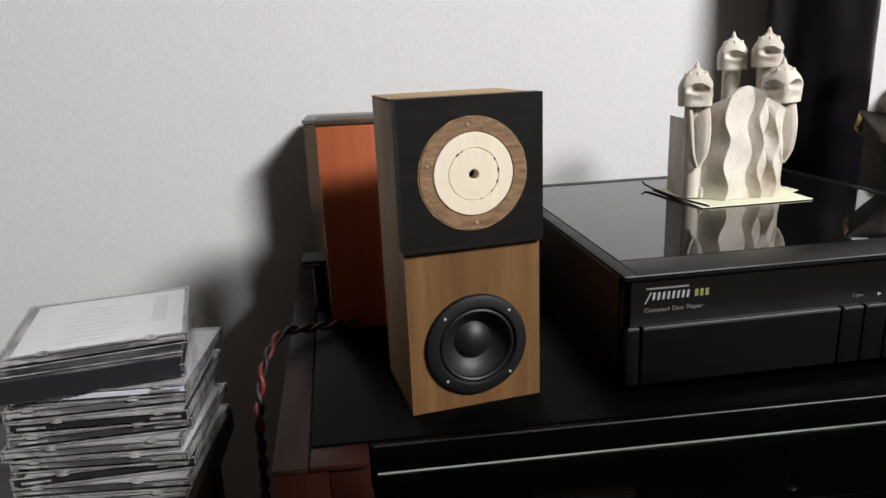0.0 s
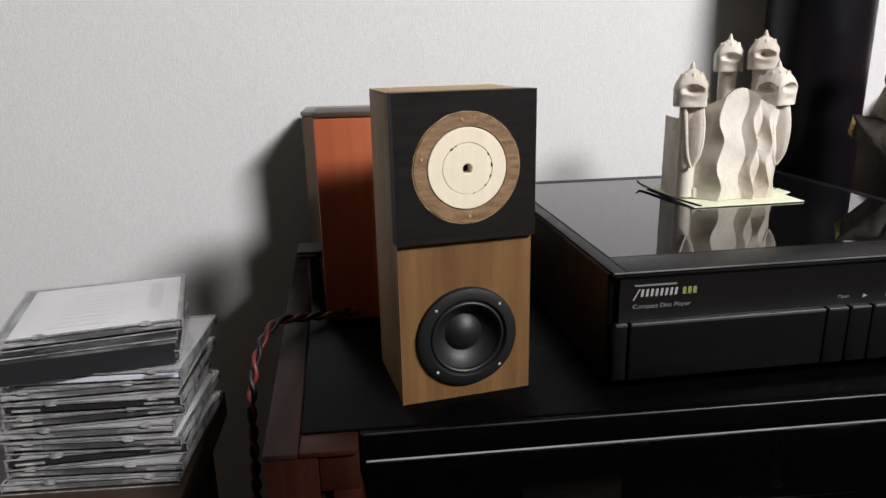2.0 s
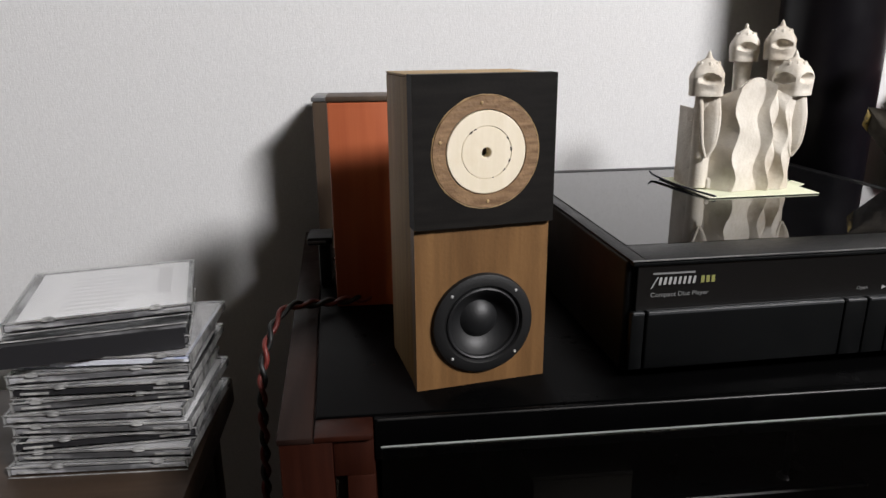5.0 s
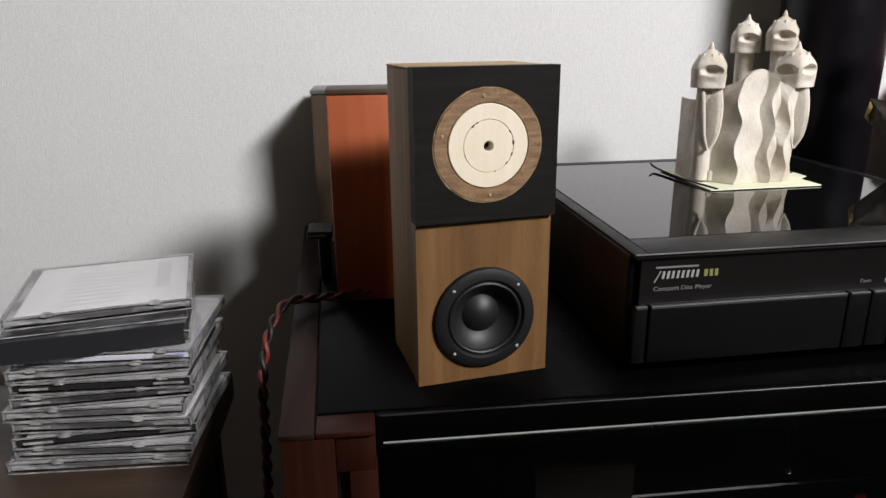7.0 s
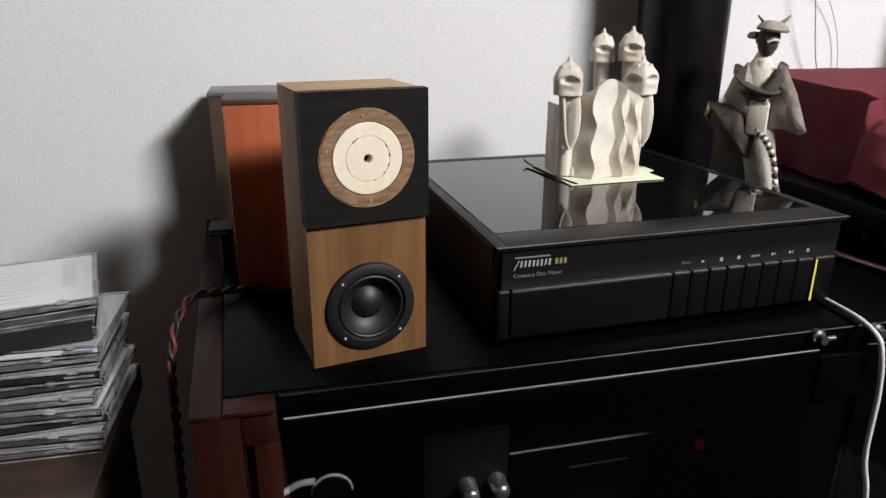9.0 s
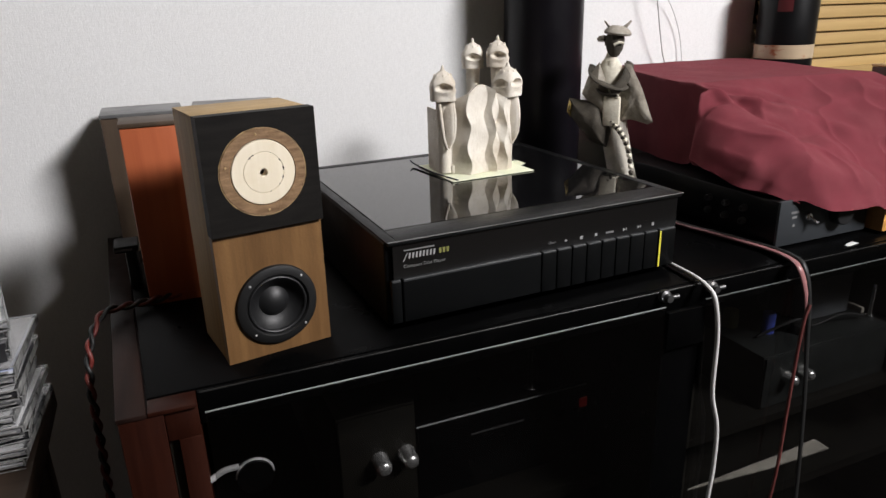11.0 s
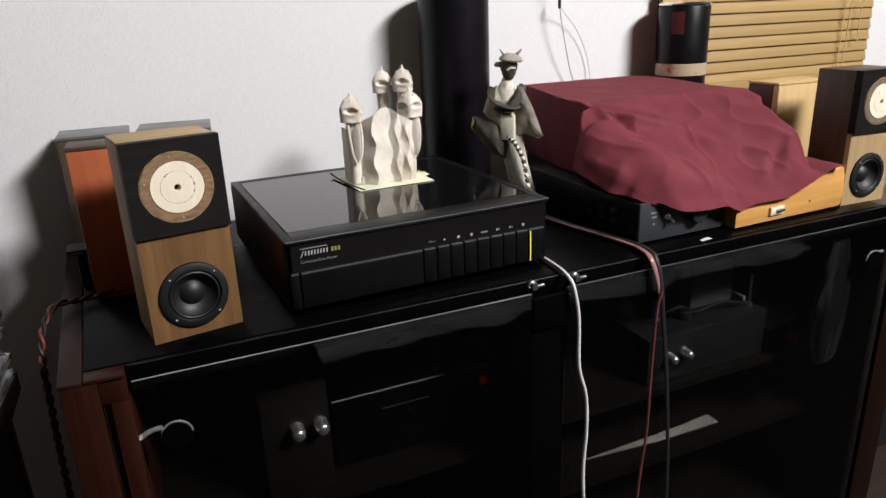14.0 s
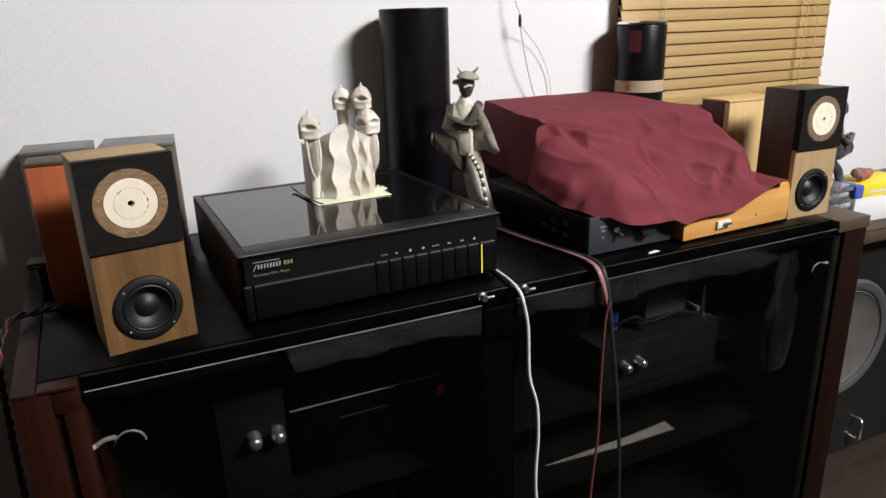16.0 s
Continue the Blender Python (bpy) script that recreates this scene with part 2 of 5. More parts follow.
CLOTH = mat("burgundy_cotton", (0.132, 0.026, 0.034), 0.92, second=(0.152, 0.028, 0.038), scale=(25, 25, 25), bump=0.25, bump_scale=900, spec=0.2, wear=(0.17, 0.042, 0.05), wear_scale=14, wear_at=(0.5, 0.8))
BLINDWOOD = mat("bamboo_blind_slat", (0.33, 0.213, 0.08), 0.45, second=(0.39, 0.26, 0.103), scale=(3, 90, 90), detail=4, rand=0.08)
CORD = mat("tan_cord", (0.55, 0.4, 0.2), 0.8)
WHITECABLE = mat("white_cable", (0.62, 0.61, 0.6), 0.45, rough_var=0.06)
DIMRED = mat("dark_red_cable", (0.1, 0.022, 0.02), 0.5, second=(0.14, 0.04, 0.035), scale=(60, 60, 60))
REDCABLE = mat("red_cable", (0.11, 0.016, 0.013), 0.5, second=(0.15, 0.024, 0.018), scale=(60, 60, 60))
PINKCABLE = mat("clear_red_cable", (0.3, 0.14, 0.14), 0.25)
BLACKCABLE = mat("black_cable", (0.01, 0.01, 0.01), 0.5)
GREYWIRE = mat("grey_thin_wire", (0.35, 0.34, 0.33), 0.5)
TABLEWOOD = mat("dark_brown_table", (0.03, 0.018, 0.011), 0.45, second=(0.045, 0.028, 0.018), scale=(5, 90, 90), detail=5, rough_var=0.1)
CASEPLASTIC = pane_glass("clear_styrene", (0.97, 0.975, 0.975), 0.1, 0.05)
FROST = mat("case_rim_styrene", (0.08, 0.08, 0.08), 0.12, second=(0.42, 0.42, 0.41), scale=(45, 45, 30), spec=0.7)
BOOKLET = mat("white_booklet", (0.88, 0.87, 0.88), 0.6, second=(0.8, 0.79, 0.8), scale=(30, 12, 30))
PALEPRINT = mat("faint_print", (0.7, 0.69, 0.7), 0.6)
BOOKPRINT = mat("grey_print", (0.52, 0.51, 0.52), 0.6, second=(0.68, 0.67, 0.68), scale=(30, 120, 90))
TRAYGREY = mat("grey_tray", (0.06, 0.06, 0.062), 0.4, second=(0.3, 0.3, 0.31), scale=(16, 40, 30), mix=(0.42, 0.6), rand=0.6)
TRAYDARK = mat("dark_tray", (0.018, 0.018, 0.02), 0.35)
INLAY = mat("blue_white_inlay", (0.6, 0.62, 0.68), 0.5, second=(0.2, 0.28, 0.55), scale=(18, 18, 40), mix=(0.55, 0.62))
CANBLACK = mat("black_gloss_can", (0.004, 0.004, 0.0045), 0.34, spec=0.2, rough_var=0.05)
CANBAND = mat("copper_picture_band", (0.42, 0.33, 0.22), 0.4, second=(0.3, 0.1, 0.04), scale=(28, 28, 60), mix=(0.55, 0.66))
DARKRED = mat("dark_red_print", (0.075, 0.014, 0.016), 0.35)
BOXYELLOW = mat("yellow_carton", (0.75, 0.6, 0.03), 0.5)
BOXBLUE = mat("blue_carton", (0.06, 0.09, 0.4), 0.5)
BOXWHITE = mat("white_carton", (0.68, 0.68, 0.67), 0.6)
BRONZE = mat("dark_bronze_figure", (0.035, 0.034, 0.036), 0.35, second=(0.11, 0.11, 0.115), scale=(60, 60, 60), mix=(0.45, 0.7))
REDORANGE = mat("rusty_orange_figure", (0.3, 0.07, 0.03), 0.5, second=(0.16, 0.12, 0.1), scale=(70, 70, 70), mix=(0.45, 0.55))
CONEGREY = mat("grey_paper_cone", (0.065, 0.061, 0.055), 0.75, second=(0.085, 0.08, 0.072), scale=(30, 30, 30), bump=0.15)
METALGREY = mat("grey_cast_ring", (0.16, 0.16, 0.16), 0.4, 0.6, rough_var=0.1)
BLACKBOARD = mat("black_board", (0.005, 0.005, 0.005), 0.5, second=(0.009, 0.009, 0.0085), scale=(60, 60, 8))
GREYPLASTICBAG = mat("clear_bag_film", (0.008, 0.009, 0.01), 0.2, second=(0.034, 0.037, 0.04), scale=(25, 25, 9), mix=(0.45, 0.7))
REDDOT = mat("red_plastic", (0.4, 0.03, 0.02), 0.4)
PAPERSHEET = mat("cream_paper_sheet", (0.3, 0.28, 0.24), 0.8, second=(0.19, 0.175, 0.15), scale=(12, 30, 30))
PANELGREY = mat("brushed_grey_panel", (0.055, 0.06, 0.066), 0.4, 0.4, rough_var=0.06)
TRAFOGREY = mat("grey_painted_tin", (0.1, 0.105, 0.112), 0.45, second=(0.13, 0.135, 0.142), scale=(30, 30, 30), rough_var=0.1)
# red button with a weak added glow, as no lamp light reaches it
REDBUTTON = mat("glowing_red_button", (0.3, 0.02, 0.015), 0.4)
REDBUTTON.node_tree.nodes["Principled BSDF"].inputs["Emission Color"].default_value = (0.8, 0.05, 0.04, 1)
REDBUTTON.node_tree.nodes["Principled BSDF"].inputs["Emission Strength"].default_value = 0.035
OLIVE = mat("olive_case", (0.16, 0.15, 0.06), 0.6)


# ---- mesh helpers ----
def part(name, bm, material, parent=None, label="", smooth=35.0):
    """Links a bmesh as one mesh object, under a thing or a part where one is given."""
    bmesh.ops.recalc_face_normals(bm, faces=bm.faces)
    me = bpy.data.meshes.new(name)
    bm.to_mesh(me)
    bm.free()
    for m in material if isinstance(material, (list, tuple)) else [material]:
        me.materials.append(m)
    if smooth:
        for p in me.polygons:
            p.use_smooth = True
        me.set_sharp_from_angle(angle=radians(smooth))
    ob = new(name, me)
    if parent:
        ob.parent = parent
    if label:
        ob["label"] = label
    return ob


def thing(name, x, y, z, rz, label, category, group=""):
    e = new(name)
    e.empty_display_size = 0.02
    e.matrix_basis = pose(x, y, z, 0, 0, rz)
    return tagged(e, label, category, group)


def box(x0, x1, y0, y1, z0, z1, bevel=0.0, seg=2, bm=None):
    b = bm or bmesh.new()
    vs = bmesh.ops.create_cube(b, size=1.0)["verts"]
    for v in vs:
        v.co = Vector(((x0 + x1) / 2 + v.co.x * (x1 - x0), (y0 + y1) / 2 + v.co.y * (y1 - y0), (z0 + z1) / 2 + v.co.z * (z1 - z0)))
    if bevel:
        es = list({e for v in vs for e in v.link_edges})
        bmesh.ops.bevel(b, geom=es, offset=bevel, segments=seg, profile=0.5, affect="EDGES")
    return b


def lathe(profile, m=None, seg=48, bm=None, close=False):
    """Turns (radius, height) pairs about z, then places the form by m."""
    b = bm or bmesh.new()
    m = m or Matrix()
    rings = []
    for r, h in profile:
        if r < 1e-6:
            rings.append([b.verts.new(m @ Vector((0, 0, h)))])
        else:
            rings.append([b.verts.new(m @ Vector((r * math.cos(2 * math.pi * i / seg), r * math.sin(2 * math.pi * i / seg), h))) for i in range(seg)])
    pairs = list(zip(rings, rings[1:])) + ([(rings[-1], rings[0])] if close else [])
    for a, c in pairs:
        for i in range(seg):
            j = (i + 1) % seg
            f = [a[i % len(a)], a[j % len(a)], c[j % len(c)], c[i % len(c)]]
            f = [v for k, v in enumerate(f) if v not in f[:k]]
            if len(f) > 2:
                b.faces.new(f)
    return b


def smooth_path(points, n=8):
    """Catmull-Rom points through the given ones."""
    p = [Vector(q) for q in points]
    p = [2 * p[0] - p[1]] + p + [2 * p[-1] - p[-2]]
    out = []
    for i in range(1, len(p) - 2):
        for k in range(n):
            t = k / n
            a, b, c, d = p[i - 1], p[i], p[i + 1], p[i + 2]
            out.append(0.5 * (2 * b + (c - a) * t + (2 * a - 5 * b + 4 * c - d) * t * t + (3 * b - a - 3 * c + d) * t ** 3))
    out.append(p[-2])
    return out


def sweep(path, radius, seg=8, bm=None, flat=1.0):
    """A round cord along a path; radius may be a function of 0..1."""
    b = bm or bmesh.new()
    rings, up = [], Vector((0.3, 0.5, 0.81)).normalized()
    for i, q in enumerate(path):
        d = (path[min(i + 1, len(path) - 1)] - path[max(i - 1, 0)]).normalized()
        s = d.cross(up)
        s = s.normalized() if s.length > 1e-4 else Vector((1, 0, 0))
        up = s.cross(d).normalized()
        r = radius(i / (len(path) - 1)) if callable(radius) else radius
        rings.append([b.verts.new(q + r * (math.cos(2 * math.pi * k / seg) * s + flat * math.sin(2 * math.pi * k / seg) * up)) for k in range(seg)])
    for a, c in zip(rings, rings[1:]):
        for k in range(seg):
            b.faces.new([a[k], a[(k + 1) % seg], c[(k + 1) % seg], c[k]])
    b.faces.new(rings[0][::-1]), b.faces.new(rings[-1])
    return b


def prism(outline, depth, m=None, bm=None, bevel=0.0):
    """An outline in the x-z plane, made solid towards +y."""
    b = bm or bmesh.new()
    m = m or Matrix()
    front = [b.verts.new(m @ Vector((x, 0, z))) for x, z in outline]
    back = [b.verts.new(m @ Vector((x, depth, z))) for x, z in outline]
    fs = [b.faces.new(front), b.faces.new(back[::-1])]
    n = len(outline)
    for i in range(n):
        fs.append(b.faces.new([front[i], back[i], back[(i + 1) % n], front[(i + 1) % n]]))
    if bevel:
        bmesh.ops.bevel(b, geom=list(fs[0].edges), offset=bevel, segments=2, profile=0.5, affect="EDGES")
    return b


def writing(name, text, size, x, y, z, material, parent, width=None):
    """Raised print on a face that looks towards -y."""
    c = bpy.data.curves.new(name, "FONT")
    c.body, c.size, c.extrude = text, size, 0.0001
    ob = new(name, c)
    bpy.context.view_layer.update()
    me = bpy.data.meshes.new_from_object(ob.evaluated_get(bpy.context.evaluated_depsgraph_get()))
    bpy.data.objects.remove(ob)
    bpy.data.curves.remove(c)
    if width:
        w = max(v.co.x for v in me.vertices) - min(v.co.x for v in me.vertices)
        for v in me.vertices:
            v.co.x *= width / w
    me.transform(pose(x, y, z, 90, 0, 0))
    me.materials.append(material)
    ob = new(name, me)
    ob.parent = parent
    return ob


FACING = pose(0, 0, 0, 90, 0, 0)  # turns a lathe's axis from +z to -y


# ---- the room ----
WALL_Y = 0.862


def structure(name, bm, material, label):
    ob = part(name, bm, material, None, label, smooth=0)
    return tagged(ob, label, name.split("_")[0], "", "structure")


# the window opening goes through the back wall behind the blind
WX0, WX1, WZ0, WZ1 = 1.03, 1.66, 0.85, 1.75
bw = bmesh.new()
for a in ((-1.7, WX0, 0, 2.64), (WX1, 3.2, 0, 2.64), (WX0, WX1, 0, WZ0), (WX0, WX1, WZ1, 2.64)):
    box(a[0], a[1], WALL_Y, WALL_Y + 0.12, a[2], a[3], bm=bw)
structure("wall_north", bw, WALL, "white woven-texture wallpaper wall behind the rack")
# unseen walls and ceiling, their colours set to shape the bounce light
structure("wall_south", box(-1.7, 3.2, -3.3, -3.2, 0, 2.64), DARKROOM, "unseen dark wall, added to keep bounce light low")
structure("wall_west", box(-1.8, -1.7, -3.3, WALL_Y + 0.12, 0, 2.64), DARKROOM, "unseen side wall, coloured to limit bounce light")
structure("wall_east", box(3.2, 3.3, -3.3, WALL_Y + 0.12, 0, 2.64), PLAIN, "unseen side wall, coloured to limit bounce light")
structure("floor", box(-1.8, 3.3, -3.3, WALL_Y + 0.12, -0.1, 0), FLOORING, "dark brown wooden floor")
structure("ceiling", box(-1.8, 3.3, -3.3, WALL_Y + 0.12, 2.64, 2.72), PLAIN, "unseen tan ceiling, coloured to warm the bounce light")
# unseen dark sheet, added so the glass doors mirror little light
rug = thing("unseen_dark_rug", 0.7, -0.2, 0.0, 0, "unseen black-brown floor rug, added to keep the glass doors' reflections dark", "rug")
part("pile", box(-2.3, 2.4, -0.62, 0.5, 0.0, 0.008, 0.003), RUGMAT, rug)
part("border", box(-2.3, 2.4, -0.66, -0.6205, 0.0, 0.0075, 0.002), RUGMAT, rug)


def rumpled_blanket():
    """A thrown blanket with a wavy near edge and soft folds, lying on the floor."""
    b, rows = bmesh.new(), []
    for j in range(49):
        v = j / 48
        row = []
        for i in range(97):
            u = i / 96
            x = 2.0 * u
            y0 = 0.09 * noise.noise(Vector((x * 3.1, 0.0, 2.0))) + 0.05 * noise.noise(Vector((x * 8, 0.0, 5.0)))
            fold = 0.5 + 0.5 * noise.noise(Vector((x * 5 + v * 2, v * 3, 1.0)))
            row.append(b.verts.new((x, y0 * (1 - v) - 0.42 * v, 0.012 + 0.07 * fold * math.sin(math.pi * min(max(v, 0.05), 0.95)))))
        rows.append(row)
    for p, q in zip(rows, rows[1:]):
        for i in range(96):
            b.faces.new([p[i], p[i + 1], q[i + 1], q[i]])
    bmesh.ops.recalc_face_normals(b, faces=b.faces)
    bmesh.ops.solidify(b, geom=b.faces[:], thickness=0.006)
    return b


blanket = part("floor_blanket", rumpled_blanket(), BLANKET, None, "", 60)
blanket.matrix_basis = pose(0.42, -0.74, 0.0)
tagged(blanket, "thin grey rumpled blanket lying on the wooden floor", "blanket")
win = thing("window_1", (WX0 + WX1) / 2, WALL_Y + 0.08, WZ0, 0, "closed window behind a lowered wooden blind", "window")
win["kind"] = "structure"
part("pane", box(-0.29, 0.29, 0.0, 0.006, 0.03, 0.87), BLACKGLASS, win, "dark night-time glass")
wf = bmesh.new()
for a in ((-0.315, -0.285, 0, 0.9), (0.285, 0.315, 0, 0.9), (-0.285, 0.285, 0, 0.03), (-0.285, 0.285, 0.87, 0.9)):
    box(a[0], a[1], -0.015, 0.03, a[2], a[3], bm=wf)
part("window_frame", wf, STEEL, win)

lampbody = thing("ceiling_lamp", LAMP[0], LAMP[1], 2.64, 0, "round white ceiling lamp, switched on", "lamp")
part("housing", lathe([(0, 0), (0.33, 0), (0.35, -0.02), (0.35, -0.05), (0.31, -0.05), (0.31, -0.03), (0, -0.03)]), PLAIN, lampbody)


# ---- the rack ----
RX0, RX1, RF, RB, RT = -0.057, 1.172, 0.366, 0.846, 0.65
rack = thing("audio_rack", RX0, RF, 0, 0, "wide black audio rack with mahogany ends and smoked glass doors", "rack")
W, D = RX1 - RX0, RB - RF


def slanted(x0, x1, y0, y1, z0, z1, skew, bevel=0.0):
    """A board whose sides lean a little outwards towards the back."""
    b = box(x0, x1, y0, y1, z0, z1, bevel)
    for v in b.verts:
        v.co.x -= skew * (v.co.y - y0)
    return b


SK = 0.045
tbm = box(0.022, W - 0.075, 0.022, D, RT - 0.03, RT, 0.0012)
for v in tbm.verts:
    if v.co.x < 0.1:
        v.co.x -= SK * (v.co.y - 0.022)
part("top_board", tbm, RACKBLACK, rack, "black lacquered top board, dusty")
part("top_lip", box(0.058, W - 0.075, 0.0165, 0.0218, RT - 0.03, RT - 0.0008, 0.0015), RACKBLACK, rack)
# thin lighter strip painted as the edge's highlight
part("glint_arris", box(0.06, W - 0.08, 0.0158, 0.0172, RT - 0.0022, RT - 0.0006, 0.0005, 1), ARRIS, rack, "front edge with a painted highlight")
part("top_strip", slanted(0.0, 0.0215, 0.0, D, RT - 0.005, RT - 0.001, SK, 0.001), MAHOGANYTOP, rack, "worn brown edge strip")
part("top_strip", box(0.0219, 0.0575, 0.0, 0.0215, RT - 0.005, RT - 0.001, 0.001), MAHOGANY, rack)
part("end_board", slanted(0.001, 0.033, 0.001, D, 0.02, RT - 0.0052, SK, 0.001), MAHOGANY, rack, "reddish mahogany end board")
part("end_board", slanted(0.0405, 0.058, 0.003, D - 0.02, 0.02, RT - 0.0312, 0.0, 0.001), MAHOGANY, rack)
part("end_gap", slanted(0.0331, 0.0404, 0.012, D, 0.02, RT - 0.0312, 0.0), CRACK, rack)
part("top_strip", box(W - 0.0745, W, 0.0, D, RT - 0.02, RT, 0.0015), DARKBROWN, rack)
part("end_board", box(W - 0.055, W - 0.002, 0.002, D, 0.02, RT - 0.021, 0.002), DARKEND, rack, "mahogany end board, darkened for the weaker light there")
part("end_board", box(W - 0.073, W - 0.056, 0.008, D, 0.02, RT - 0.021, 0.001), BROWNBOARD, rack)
part("corner_block", box(0.0331, 0.0575, 0.0035, 0.0218, RT - 0.031, RT - 0.0052, 0.0008), MAHOGANY, rack)
part("divider", box(0.507, 0.556, 0.007, D - 0.02, 0.02, RT - 0.059, 0.001), RACKBLACK, rack)
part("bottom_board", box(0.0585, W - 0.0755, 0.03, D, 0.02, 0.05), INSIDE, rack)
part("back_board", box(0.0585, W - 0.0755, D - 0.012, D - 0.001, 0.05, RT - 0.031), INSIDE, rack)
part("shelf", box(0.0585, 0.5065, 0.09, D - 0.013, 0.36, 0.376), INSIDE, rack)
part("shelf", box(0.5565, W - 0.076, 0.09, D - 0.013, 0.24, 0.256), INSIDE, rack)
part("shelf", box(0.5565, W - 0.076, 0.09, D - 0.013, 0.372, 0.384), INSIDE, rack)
part("plinth", box(0.02, W - 0.02, 0.03, D - 0.03, 0.0, 0.02), BLACKBOARD, rack)


def glass_door(x0, x1, z1, edge=None):
    d = part("glass_door", box(x0, x1, 0.001, 0.005, 0.03, z1, 0.0005, 1), SMOKE, rack, "smoked glass door")
    d.visible_shadow = False
    part("polished_edge", box(x0, x1, 0.0024, 0.0036, z1 + 0.0002, z1 + 0.0008), edge or EDGEGLASS, d)
    return d


glass_door(0.062, 0.505, RT - 0.0125)
glass_door(0.556, W - 0.077, RT - 0.0135, EDGEDIM)


def pivot(x, z):
    """A small chrome pin with a round collar, that holds a glass door."""
    p = part("door_pivot", lathe([(0, -0.006), (0.0055, -0.006), (0.0065, -0.004), (0.0065, 0.001), (0.004, 0.0025), (0.004, 0.008), (0, 0.0085)], pose(x, 0.012, z, 90, 0, 0), 20), DIMSTEEL, rack, "dull steel pivot")
    part("pin", lathe([(0, -0.01), (0.0022, -0.01), (0.0022, 0.012), (0, 0.012)], pose(x + 0.004, 0.011, z - 0.002, 0, 90, 0), 12), DIMSTEEL, p)


pivot(0.511, RT - 0.005)
pivot(0.572, RT - 0.006)
part("pivot_plate", box(0.506, 0.5545, -0.001, 0.006, RT - 0.06, RT - 0.018, 0.001), RACKBLACK, rack)


def cup_hinge(x, z, side):
    """A sprung cabinet hinge: a dished cup on the glass and an arm to the end board."""
    c = part("cup_hinge", lathe([(0, 0.002), (0.011, 0.002), (0.0135, -0.001), (0.0148, 0.003), (0.0148, 0.01), (0, 0.01)], pose(x, 0.016, z, 90, 0, 0), 28), RACKBLACK, rack, "dark hinge cup with a bright rim")
    rim = [Vector((x + 0.0146 * math.cos(a), 0.0105, z + 0.0146 * math.sin(a))) for a in [math.pi * k / 14 for k in range(15)]]
    part("rim", sweep(rim, 0.0015, 6), PEARL, c)
    arm = smooth_path([(x + side * 0.012, 0.0115, z + 0.011), (x + side * 0.024, 0.012, z + 0.01), (x + side * 0.034, 0.012, z + 0.005), (x + side * 0.04, 0.012, z + 0.003)])
    part("arm", sweep(arm, 0.0026, 8), PEARL, c)


cup_hinge(0.093, 0.565, -1)
cup_hinge(1.133, 0.566, 1)


# ---- loudspeakers on the rack ----
def holed_board(x0, x1, z0, z1, y0, y1, cx, cz, r, n=64):
    """An upright board with a round hole through it."""
    b = bmesh.new()
    angles = sorted([2 * math.pi * i / n for i in range(n)] + [math.atan2(z - cz, x - cx) % (2 * math.pi) for x in (x0, x1) for z in (z0, z1)])
    rings = []
    for yy in (y0, y1):
        inner, outer = [], []
        for a in angles:
            c, q = math.cos(a), math.sin(a)
            kx = ((x1 - cx) if c > 0 else (x0 - cx)) / c if abs(c) > 1e-6 else 9
            kz = ((z1 - cz) if q > 0 else (z0 - cz)) / q if abs(q) > 1e-6 else 9
            k = min(kx, kz)
            inner.append(b.verts.new((cx + r * c, yy, cz + r * q)))
            outer.append(b.verts.new((cx + k * c, yy, cz + k * q)))
        rings.append((inner, outer))
    (fi, fo), (bi, bo) = rings
    for i in range(len(angles)):
        j = (i + 1) % len(angles)
        b.faces.new([fi[i], fi[j], fo[j], fo[i]])
        b.faces.new([bi[i], bo[i], bo[j], bi[j]])
        b.faces.new([fi[i], bi[i], bi[j], fi[j]])
        b.faces.new([fo[i], fo[j], bo[j], bo[i]])
    return b


